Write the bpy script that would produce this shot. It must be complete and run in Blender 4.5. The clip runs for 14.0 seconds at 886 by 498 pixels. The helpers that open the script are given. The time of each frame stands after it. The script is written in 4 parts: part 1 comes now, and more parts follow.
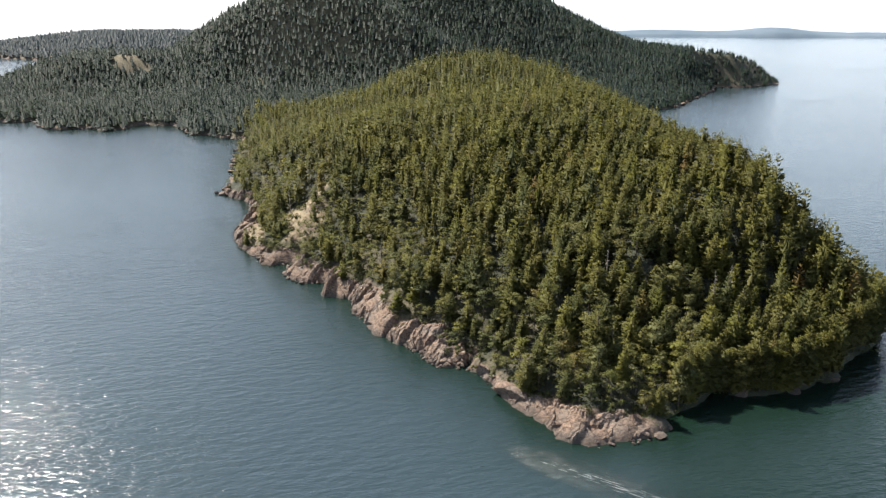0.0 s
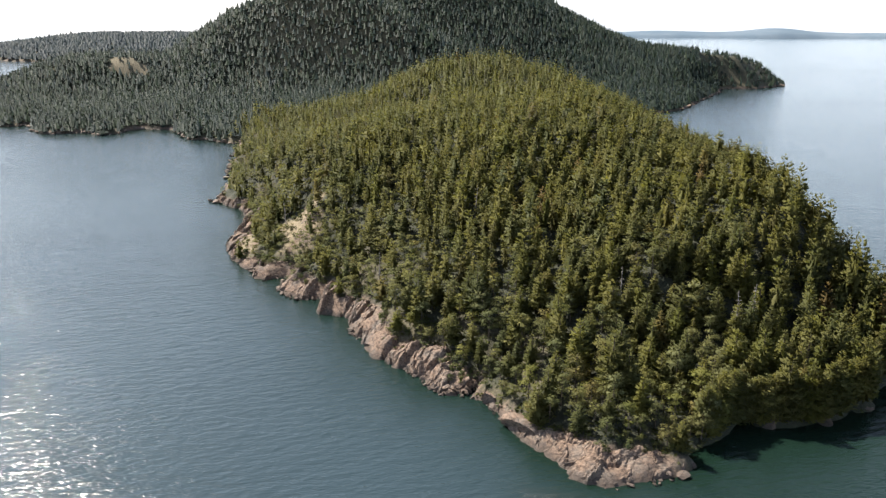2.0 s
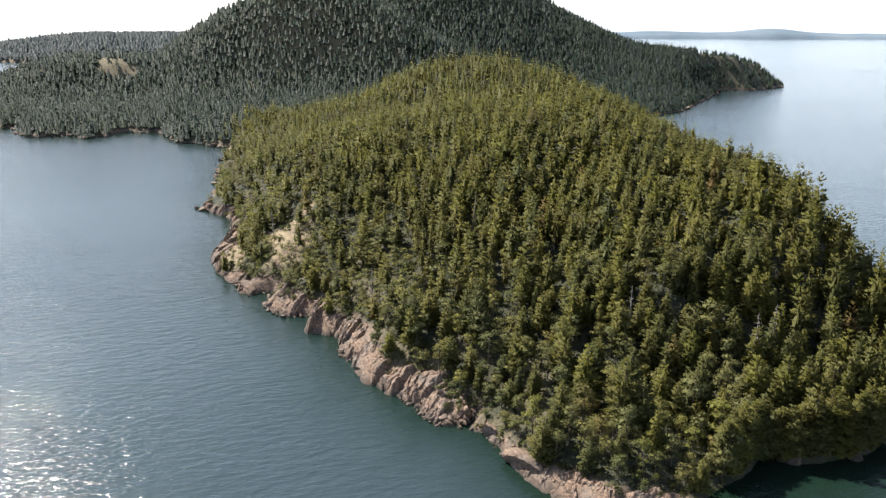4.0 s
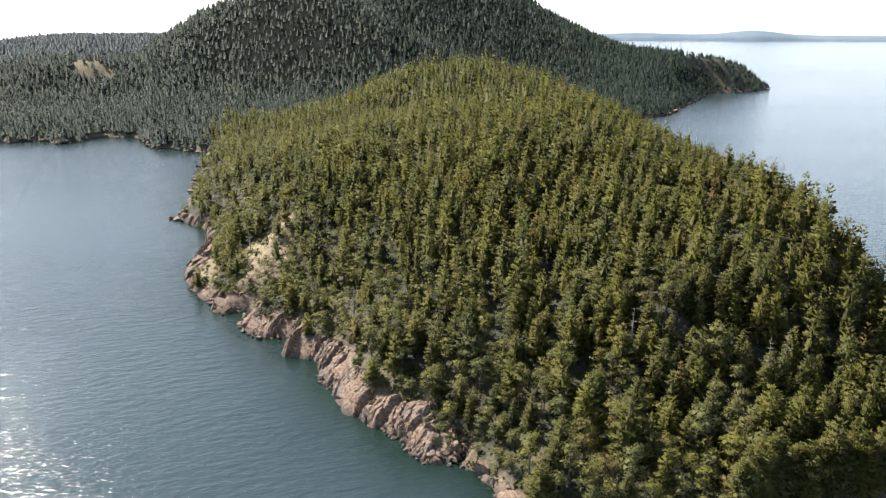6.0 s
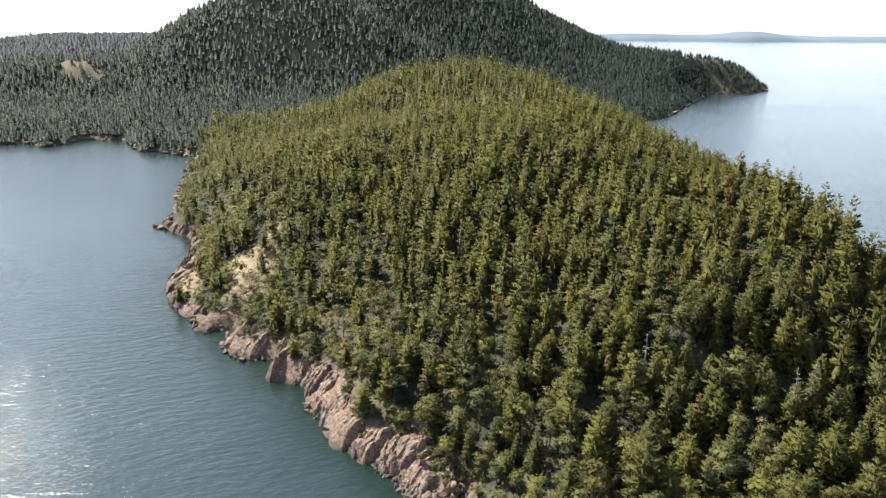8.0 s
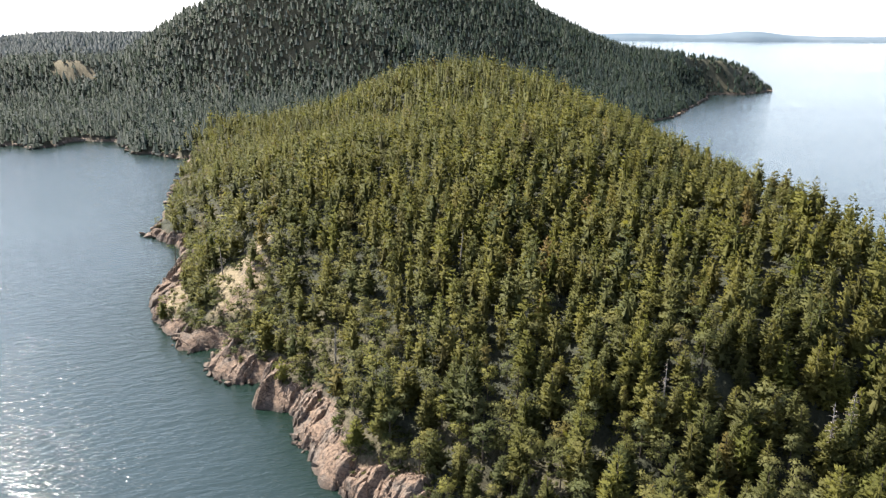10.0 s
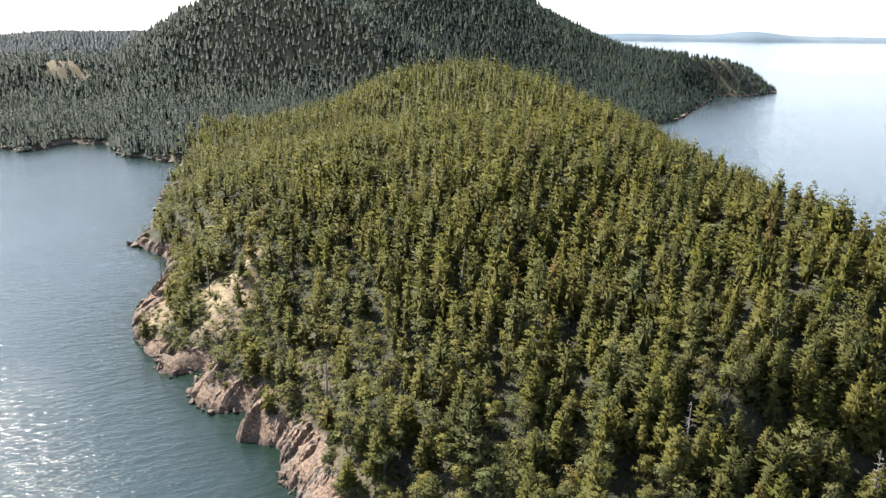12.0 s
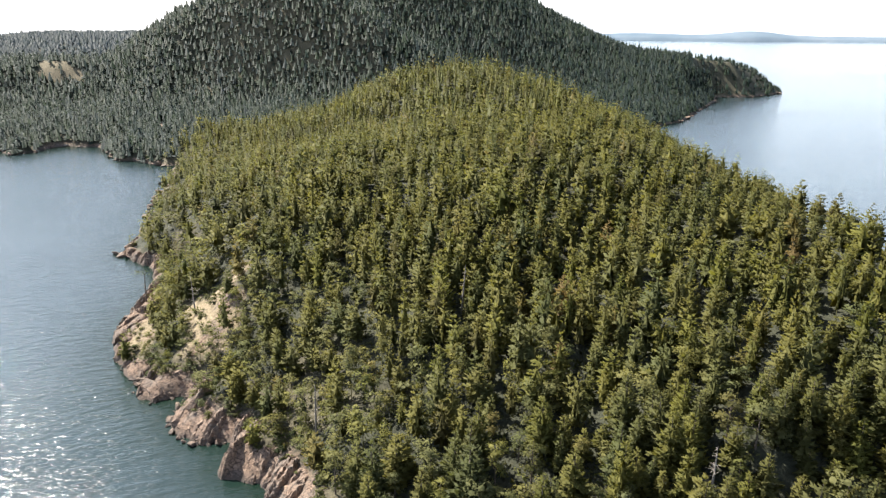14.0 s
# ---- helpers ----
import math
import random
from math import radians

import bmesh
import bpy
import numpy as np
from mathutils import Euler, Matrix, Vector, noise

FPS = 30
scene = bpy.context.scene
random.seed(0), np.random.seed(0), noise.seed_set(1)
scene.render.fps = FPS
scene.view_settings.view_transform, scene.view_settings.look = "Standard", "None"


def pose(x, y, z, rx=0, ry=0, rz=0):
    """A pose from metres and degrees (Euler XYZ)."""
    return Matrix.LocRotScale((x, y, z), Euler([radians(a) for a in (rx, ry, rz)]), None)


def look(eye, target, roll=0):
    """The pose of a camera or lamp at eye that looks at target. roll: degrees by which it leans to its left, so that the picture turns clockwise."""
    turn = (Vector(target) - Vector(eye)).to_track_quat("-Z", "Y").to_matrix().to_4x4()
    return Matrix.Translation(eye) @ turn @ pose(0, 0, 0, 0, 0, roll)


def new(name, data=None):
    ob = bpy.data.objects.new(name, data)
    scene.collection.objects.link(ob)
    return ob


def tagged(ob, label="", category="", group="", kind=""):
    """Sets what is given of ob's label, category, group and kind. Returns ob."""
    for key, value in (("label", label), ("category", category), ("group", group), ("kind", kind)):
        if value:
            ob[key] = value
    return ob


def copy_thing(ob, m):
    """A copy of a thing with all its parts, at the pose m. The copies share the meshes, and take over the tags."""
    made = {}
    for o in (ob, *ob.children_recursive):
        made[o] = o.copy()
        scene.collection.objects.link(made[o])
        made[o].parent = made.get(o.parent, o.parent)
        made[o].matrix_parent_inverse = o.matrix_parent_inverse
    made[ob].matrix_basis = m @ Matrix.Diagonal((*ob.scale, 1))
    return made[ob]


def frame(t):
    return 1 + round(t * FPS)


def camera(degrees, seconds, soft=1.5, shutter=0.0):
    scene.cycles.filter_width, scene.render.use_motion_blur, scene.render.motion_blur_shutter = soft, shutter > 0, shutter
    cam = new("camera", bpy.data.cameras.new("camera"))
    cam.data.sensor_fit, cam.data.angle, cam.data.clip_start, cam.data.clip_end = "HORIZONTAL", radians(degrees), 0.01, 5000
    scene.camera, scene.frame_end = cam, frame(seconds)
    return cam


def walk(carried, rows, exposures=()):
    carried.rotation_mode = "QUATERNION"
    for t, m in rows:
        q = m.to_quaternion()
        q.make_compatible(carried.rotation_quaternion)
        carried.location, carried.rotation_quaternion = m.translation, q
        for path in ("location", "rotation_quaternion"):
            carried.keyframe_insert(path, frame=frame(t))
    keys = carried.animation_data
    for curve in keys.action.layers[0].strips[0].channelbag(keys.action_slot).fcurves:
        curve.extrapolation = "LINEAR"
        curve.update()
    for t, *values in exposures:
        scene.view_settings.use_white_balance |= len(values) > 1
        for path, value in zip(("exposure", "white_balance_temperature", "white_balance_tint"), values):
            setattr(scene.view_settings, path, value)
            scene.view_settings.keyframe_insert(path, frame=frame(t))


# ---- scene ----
cam = camera(63.2, 14.0, 1.3)
PATH = [
    (0, (0.633, -0.772, 91.381), (0.624, 1.134, 90.777), 0.3),
    (0.5, (0.589, 2.852, 91.379), (0.579, 4.759, 90.775), 0.3),
    (1, (0.547, 6.485, 91.392), (0.535, 8.392, 90.79), 0.2),
    (1.5, (0.475, 10.146, 91.403), (0.462, 12.053, 90.8), 0.2),
    (2, (0.369, 13.878, 91.418), (0.355, 15.785, 90.817), 0.2),
    (2.5, (0.27, 17.638, 91.42), (0.255, 19.545, 90.819), 0.2),
    (3, (0.196, 21.355, 91.418), (0.179, 23.263, 90.817), 0.2),
    (5.5, (-0.242, 39.599, 91.345), (-0.206, 41.508, 90.747), 0.3),
    (6, (-0.317, 43.289, 91.349), (-0.278, 45.198, 90.753), 0.3),
    (6.5, (-0.352, 46.966, 91.359), (-0.314, 48.875, 90.762), 0.4),
    (7, (-0.406, 50.647, 91.364), (-0.368, 52.555, 90.768), 0.4),
    (7.5, (-0.347, 54.312, 91.36), (-0.308, 56.221, 90.763), 0.4),
    (8, (-0.267, 57.958, 91.383), (-0.215, 59.867, 90.787), 0.4),
    (10.5, (0.067, 76.155, 91.453), (0.12, 78.063, 90.856), 0.5),
    (11, (0.08, 79.853, 91.527), (0.133, 81.761, 90.93), 0.5),
    (11.5, (0.127, 83.463, 91.625), (0.181, 85.372, 91.028), 0.5),
    (12, (0.224, 86.968, 91.759), (0.278, 88.876, 91.161), 0.6),
    (12.5, (0.383, 90.422, 91.895), (0.437, 92.33, 91.298), 0.6),
    (13, (0.605, 93.827, 92.023), (0.658, 95.734, 91.425), 0.6),
    (13.5, (0.789, 97.22, 92.115), (0.842, 99.128, 91.517), 0.5),
    (14, (0.962, 100.617, 92.179), (1.014, 102.525, 91.58), 0.6),
]
walk(cam, [(t, look(eye, target, roll)) for t, eye, target, roll in PATH], exposures=[(0, 1.2), (7, 1.45), (14, 1.64)])

# ---------------------------------------------------------------- light
SUN_AZ, SUN_EL = -48.0, 49.0        # degrees from straight ahead (left: minus) and above the sea
world = bpy.data.worlds.new("world")
scene.world = world
world.use_nodes = True
wn, wl = world.node_tree.nodes, world.node_tree.links
sky = wn.new("ShaderNodeTexSky")
sky.sky_type = "NISHITA"
sky.sun_disc = False
sky.sun_elevation = radians(SUN_EL)
sky.sun_rotation = radians(SUN_AZ)
sky.air_density, sky.dust_density, sky.ozone_density = 1.0, 1.6, 1.0
# thin white summer haze over the sea, fading upwards
direction = wn.new("ShaderNodeTexCoord")
split = wn.new("ShaderNodeSeparateXYZ")
wl.new(direction.outputs["Generated"], split.inputs[0])
haze = wn.new("ShaderNodeValToRGB")
haze.color_ramp.interpolation = "EASE"
haze.color_ramp.elements[0].color = (6.3, 6.9, 8.1, 1)
haze.color_ramp.elements[1].color = (0, 0, 0, 1)
haze.color_ramp.elements[1].position = 0.8
wl.new(split.outputs["Z"], haze.inputs["Fac"])
both = wn.new("ShaderNodeMix")
both.data_type, both.blend_type = "RGBA", "ADD"
both.inputs["Factor"].default_value = 1.0
wl.new(sky.outputs["Color"], both.inputs["A"])
wl.new(haze.outputs["Color"], both.inputs["B"])
wl.new(both.outputs["Result"], wn["Background"].inputs["Color"])
wn["Background"].inputs["Strength"].default_value = 0.060
sun_data = bpy.data.lights.new("sun", "SUN")
sun_data.energy, sun_data.angle, sun_data.color = 5.0, radians(0.53), (1.0, 0.94, 0.84)
sun = new("sun", sun_data)
SUN_DIR = Vector((math.sin(radians(SUN_AZ)) * math.cos(radians(SUN_EL)), math.cos(radians(SUN_AZ)) * math.cos(radians(SUN_EL)), math.sin(radians(SUN_EL))))
sun.matrix_world = look(SUN_DIR * 300, (0, 0, 0))


# ---------------------------------------------------------------- small tools
def hash01(ix, iy, seed):
    h = (ix.astype(np.int64) * 374761393 + iy.astype(np.int64) * 668265263 + seed * 1442695041) & 0xFFFFFFFF
    h = ((h ^ (h >> 13)) * 1274126177) & 0xFFFFFFFF
    h = ((h ^ (h >> 16)) * 2246822519) & 0xFFFFFFFF
    return ((h ^ (h >> 15)) & 0xFFFFFF) / float(0x1000000)


def value_noise(x, y, seed=0):
    ix, iy = np.floor(x), np.floor(y)
    fx, fy = x - ix, y - iy
    fx, fy = fx * fx * (3 - 2 * fx), fy * fy * (3 - 2 * fy)
    a, b = hash01(ix, iy, seed), hash01(ix + 1, iy, seed)
    c, d = hash01(ix, iy + 1, seed), hash01(ix + 1, iy + 1, seed)
    return (a * (1 - fx) + b * fx) * (1 - fy) + (c * (1 - fx) + d * fx) * fy


def fbm(x, y, size, octaves=4, seed=0):
    """Noise from about -1 to 1, its largest lumps about size metres."""
    total, weight = 0.0, 0.0
    for k in range(octaves):
        f = 2.0 ** k / size
        total = total + (value_noise(x * f + 17.3 * k, y * f - 9.1 * k, seed + k) * 2 - 1) * 0.5 ** k
        weight += 0.5 ** k
    return total / weight * 1.5


def blocks(x, y, size, seed, stretch=1.0, turn=0.0):
    """Jointed rock: a block's random height and tilt, and the way to its nearest joint."""
    c, s = math.cos(turn), math.sin(turn)
    u, v = (x * c + y * s) / (size * stretch), (-x * s + y * c) / size
    iu, iv = np.floor(u), np.floor(v)
    f1 = np.full(u.shape, 9.0)
    f2 = np.full(u.shape, 9.0)
    lift = np.zeros(u.shape)
    for du in (-1, 0, 1):
        for dv in (-1, 0, 1):
            cu, cv = iu + du, iv + dv
            pu = cu + 0.15 + 0.7 * hash01(cu, cv, seed)
            pv = cv + 0.15 + 0.7 * hash01(cu, cv, seed + 1)
            d = np.hypot(u - pu, v - pv)
            z = (hash01(cu, cv, seed + 2) - 0.5) + (hash01(cu, cv, seed + 3) - 0.5) * 1.1 * (u - pu) + (hash01(cu, cv, seed + 4) - 0.5) * 1.1 * (v - pv)
            near = d < f1
            f2 = np.where(near, f1, np.minimum(f2, d))
            lift = np.where(near, z, lift)
            f1 = np.where(near, d, f1)
    return lift, f2 - f1


def smooth(a, b, x):
    t = np.clip((x - a) / (b - a), 0, 1)
    return t * t * (3 - 2 * t)


def mesh_from(name, verts, faces, materials, attributes=(), flat=True, normals=None):
    """A mesh from arrays; faces all of one length. attributes: name and one number a vertex. normals: one a vertex."""
    verts, faces = np.asarray(verts, np.float32), np.asarray(faces, np.int32)
    me = bpy.data.meshes.new(name)
    n, k = faces.shape
    me.vertices.add(len(verts))
    me.vertices.foreach_set("co", verts.ravel())
    me.loops.add(n * k)
    me.loops.foreach_set("vertex_index", faces.ravel())
    me.polygons.add(n)
    me.polygons.foreach_set("loop_start", np.arange(0, n * k, k, dtype=np.int32))
    me.polygons.foreach_set("use_smooth", np.full(n, normals is not None or not flat))
    for m in materials:
        me.materials.append(m)
    for key, values in attributes:
        me.attributes.new(key, "FLOAT", "POINT").data.foreach_set("value", np.asarray(values, np.float32))
    me.update(calc_edges=True)
    if normals is not None:
        me.normals_split_custom_set_from_vertices(np.asarray(normals, np.float32))
    return me


def crown_normals(v, f, tall, radius, rng, lift=0.5):
    """Soft normals, outwards and up, for a mass of small leaves, and the faces turned to agree with them."""
    n = np.stack([v[:, 0] / radius, v[:, 1] / radius, lift + 0.5 * v[:, 2] / tall], 1) + rng.normal(0, 0.33, v.shape)
    n /= np.linalg.norm(n, axis=1, keepdims=True)
    way = np.cross(v[f[:, 1]] - v[f[:, 0]], v[f[:, 2]] - v[f[:, 0]])
    wrong = (way * n[f].mean(1)).sum(1) < 0
    return n, np.where(wrong[:, None], f[:, ::-1], f)


def part(name, me, parent, label=""):
    ob = new(name, me)
    ob.parent = parent
    return tagged(ob, label)


def grid_faces(keep, nx):
    """Quads of a grid of rows of nx points, at the cells kept."""
    j, i = np.nonzero(keep)
    a = j * nx + i
    return np.stack([a, a + 1, a + 1 + nx, a + nx], 1)


# ---------------------------------------------------------------- materials
def material(name):
    m = bpy.data.materials.new(name)
    m.use_nodes = True
    return m, m.node_tree.nodes, m.node_tree.links, m.node_tree.nodes["Principled BSDF"]


def noise_node(n, l, scale, detail=5.0, rough=0.6, coord=None):
    t = n.new("ShaderNodeTexNoise")
    t.inputs["Scale"].default_value, t.inputs["Detail"].default_value, t.inputs["Roughness"].default_value = scale, detail, rough
    if coord:
        l.new(coord, t.inputs["Vector"])
    return t


def ramp_node(n, l, source, stops):
    r = n.new("ShaderNodeValToRGB")
    e = r.color_ramp.elements
    e[0].position, e[0].color = stops[0][0], (*stops[0][1], 1)
    e[1].position, e[1].color = stops[-1][0], (*stops[-1][1], 1)
    for pos, col in stops[1:-1]:
        x = e.new(pos)
        x.color = (*col, 1)
    l.new(source, r.inputs["Fac"])
    return r


def mix_node(n, l, fac, a, b, mode="MIX"):
    m = n.new("ShaderNodeMix")
    m.data_type, m.blend_type = "RGBA", mode
    for socket, value in ((m.inputs["Factor"], fac), (m.inputs["A"], a), (m.inputs["B"], b)):
        if isinstance(value, bpy.types.NodeSocket):
            l.new(value, socket)
        elif isinstance(value, tuple):
            socket.default_value = (*value, 1)
        else:
            socket.default_value = value
    return m.outputs["Result"]


def math_node(n, l, op, a, b=0.0):
    m = n.new("ShaderNodeMath")
    m.operation = op
    for socket, value in zip(m.inputs, (a, b)):
        if isinstance(value, bpy.types.NodeSocket):
            l.new(value, socket)
        else:
            socket.default_value = value
    return m.outputs[0]


def bump_node(n, l, height, strength, distance, normal=None):
    b = n.new("ShaderNodeBump")
    b.inputs["Strength"].default_value, b.inputs["Distance"].default_value = strength, distance
    l.new(height, b.inputs["Height"])
    if normal:
        l.new(normal, b.inputs["Normal"])
    return b.outputs["Normal"]


def rock_colour(n, l, pos):
    """Pinkish-tan weathered rock with grey lichen, rust and a dark tide band."""
    big, mid, fine = noise_node(n, l, 0.22, 4, 0.6, pos), noise_node(n, l, 1.3, 6, 0.65, pos), noise_node(n, l, 7.0, 4, 0.6, pos)
    tan = ramp_node(n, l, mid.outputs["Fac"], [(0.3, (0.03, 0.022, 0.017)), (0.42, (0.125, 0.083, 0.06)), (0.57, (0.215, 0.146, 0.103)), (0.75, (0.31, 0.222, 0.162))])
    grey = ramp_node(n, l, fine.outputs["Fac"], [(0.3, (0.05, 0.045, 0.04)), (0.7, (0.19, 0.17, 0.15))])
    patch = ramp_node(n, l, big.outputs["Fac"], [(0.47, (0, 0, 0)), (0.62, (1, 1, 1))])
    colour = mix_node(n, l, math_node(n, l, "MULTIPLY", patch.outputs["Color"], 0.55), tan.outputs["Color"], grey.outputs["Color"])
    bent = n.new("ShaderNodeVectorMath")
    bent.operation = "MULTIPLY_ADD"
    bent.inputs[1].default_value = (1.6, 1.6, 1.6)
    l.new(noise_node(n, l, 0.5, 3, 0.6, pos).outputs["Color"], bent.inputs[0])
    l.new(pos, bent.inputs[2])
    lie = n.new("ShaderNodeMapping")
    lie.inputs["Rotation"].default_value = (radians(35), radians(20), radians(30))
    lie.inputs["Scale"].default_value = (0.28, 0.42, 0.95)
    l.new(bent.outputs[0], lie.inputs["Vector"])
    joint = n.new("ShaderNodeTexVoronoi")
    joint.feature = "DISTANCE_TO_EDGE"
    joint.inputs["Scale"].default_value = 1.0
    l.new(lie.outputs["Vector"], joint.inputs["Vector"])
    crack = ramp_node(n, l, joint.outputs["Distance"], [(0.0, (0.28, 0.26, 0.25)), (0.05, (1, 1, 1))])
    colour = mix_node(n, l, 1.0, colour, crack.outputs["Color"], "MULTIPLY")
    split = n.new("ShaderNodeSeparateXYZ")
    l.new(pos, split.inputs[0])
    wob = math_node(n, l, "MULTIPLY_ADD", mid.outputs["Fac"], 1.6)
    wob.node.inputs[2].default_value = -0.8
    level = math_node(n, l, "ADD", split.outputs["Z"], wob)
    tide = ramp_node(n, l, math_node(n, l, "MULTIPLY", level, 0.25), [(0.08, (1, 1, 1)), (0.2, (0.6, 0.6, 0.6)), (0.4, (0, 0, 0))])
    return mix_node(n, l, math_node(n, l, "MULTIPLY", tide.outputs["Color"], 0.8), colour, (0.055, 0.042, 0.035)), mid, fine


def make_rock():
    m, n, l, p = material("weathered_rock")
    pos = n.new("ShaderNodeNewGeometry").outputs["Position"]
    colour, mid, fine = rock_colour(n, l, pos)
    l.new(colour, p.inputs["Base Color"])
    p.inputs["Roughness"].default_value = 0.85
    nrm = bump_node(n, l, mid.outputs["Fac"], 0.8, 0.5)
    l.new(bump_node(n, l, fine.outputs["Fac"], 0.6, 0.12, nrm), p.inputs["Normal"])
    return m


def make_ground():
    m, n, l, p = material("forest_ground")
    pos = n.new("ShaderNodeNewGeometry").outputs["Position"]
    rock, mid, fine = rock_colour(n, l, pos)
    big = noise_node(n, l, 0.12, 5, 0.6, pos)
    soil = ramp_node(n, l, mid.outputs["Fac"], [(0.3, (0.018, 0.020, 0.010)), (0.55, (0.030, 0.033, 0.018)), (0.75, (0.05, 0.048, 0.026))])
    grass = ramp_node(n, l, mid.outputs["Fac"], [(0.3, (0.085, 0.068, 0.04)), (0.5, (0.21, 0.165, 0.10)), (0.7, (0.34, 0.275, 0.175))])
    def attr(key):
        a = n.new("ShaderNodeAttribute")
        a.attribute_name = key
        return a.outputs["Fac"]
    c = mix_node(n, l, attr("grass"), soil.outputs["Color"], grass.outputs["Color"])
    c = mix_node(n, l, attr("rock"), c, rock)
    l.new(c, p.inputs["Base Color"])
    p.inputs["Roughness"].default_value = 0.95
    nrm = bump_node(n, l, mid.outputs["Fac"], 0.9, 0.5)
    l.new(bump_node(n, l, fine.outputs["Fac"], 0.6, 0.15, nrm), p.inputs["Normal"])
    return m


def make_foliage(name, dark, light, glow=0.3, vary=1.0):
    """Needles and leaves: colour from tree to tree by its tint, finer by noise, with some light through them."""
    m, n, l, p = material(name)
    geo = n.new("ShaderNodeNewGeometry")
    a = n.new("ShaderNodeAttribute")
    a.attribute_name = "tint"
    info = n.new("ShaderNodeObjectInfo")
    wide = noise_node(n, l, 0.02, 3, 0.6, geo.outputs["Position"])
    fine = noise_node(n, l, 1.1, 3, 0.6, geo.outputs["Position"])
    k = math_node(n, l, "ADD", math_node(n, l, "MULTIPLY", a.outputs["Fac"], 0.62), math_node(n, l, "MULTIPLY", info.outputs["Random"], 0.22))
    k = math_node(n, l, "ADD", k, math_node(n, l, "MULTIPLY", fine.outputs["Fac"], 0.26))
    k = math_node(n, l, "ADD", k, math_node(n, l, "MULTIPLY", geo.outputs["Random Per Island"], 0.1))
    k = math_node(n, l, "ADD", k, math_node(n, l, "MULTIPLY", wide.outputs["Fac"], 0.6))
    mid = tuple((u + v) / 2 * w for u, v, w in zip(dark, light, (0.95, 1.05, 0.9)))
    colour = ramp_node(n, l, k, [(0.42, dark), (0.80, mid), (1.0, light)])
    colour = mix_node(n, l, math_node(n, l, "MULTIPLY", math_node(n, l, "GREATER_THAN", a.outputs["Fac"], 1.1), 0.45), colour.outputs["Color"], (0.13, 0.085, 0.05))
    each = math_node(n, l, "FRACT", math_node(n, l, "ADD", math_node(n, l, "MULTIPLY", a.outputs["Fac"], 37.7), info.outputs["Random"]))
    hue = ramp_node(n, l, each, [(0.0, (0.86, 0.97, 1.14)), (0.35, (0.96, 1.0, 1.04)), (0.65, (1.04, 1.05, 0.94)), (0.88, (1.1, 1.16, 0.86)), (1.0, (1.1, 0.98, 1.0))])
    colour = mix_node(n, l, vary, colour, hue.outputs["Color"], "MULTIPLY")
    l.new(colour, p.inputs["Base Color"])
    p.inputs["Roughness"].default_value = 0.6
    needles = noise_node(n, l, 4.5, 3, 0.7, geo.outputs["Position"])
    relief = bump_node(n, l, needles.outputs["Fac"], 0.5, 0.2)
    l.new(relief, p.inputs["Normal"])
    p.inputs["Specular IOR Level"].default_value = 0.1
    t = n.new("ShaderNodeBsdfTranslucent")
    warm = mix_node(n, l, 1.0, colour, (1.15, 1.12, 0.75), "MULTIPLY")
    l.new(warm, t.inputs["Color"])
    l.new(relief, t.inputs["Normal"])
    s = n.new("ShaderNodeMixShader")
    s.inputs[0].default_value = glow
    l.new(p.outputs[0], s.inputs[1])
    l.new(t.outputs[0], s.inputs[2])
    l.new(s.outputs[0], n["Material Output"].inputs["Surface"])
    return m


def make_bark(name, a, b):
    m, n, l, p = material(name)
    pos = n.new("ShaderNodeNewGeometry").outputs["Position"]
    t = noise_node(n, l, 3.0, 5, 0.7, pos)
    l.new(ramp_node(n, l, t.outputs["Fac"], [(0.3, a), (0.7, b)]).outputs["Color"], p.inputs["Base Color"])
    p.inputs["Roughness"].default_value = 0.9
    l.new(bump_node(n, l, t.outputs["Fac"], 0.8, 0.08), p.inputs["Normal"])
    return m


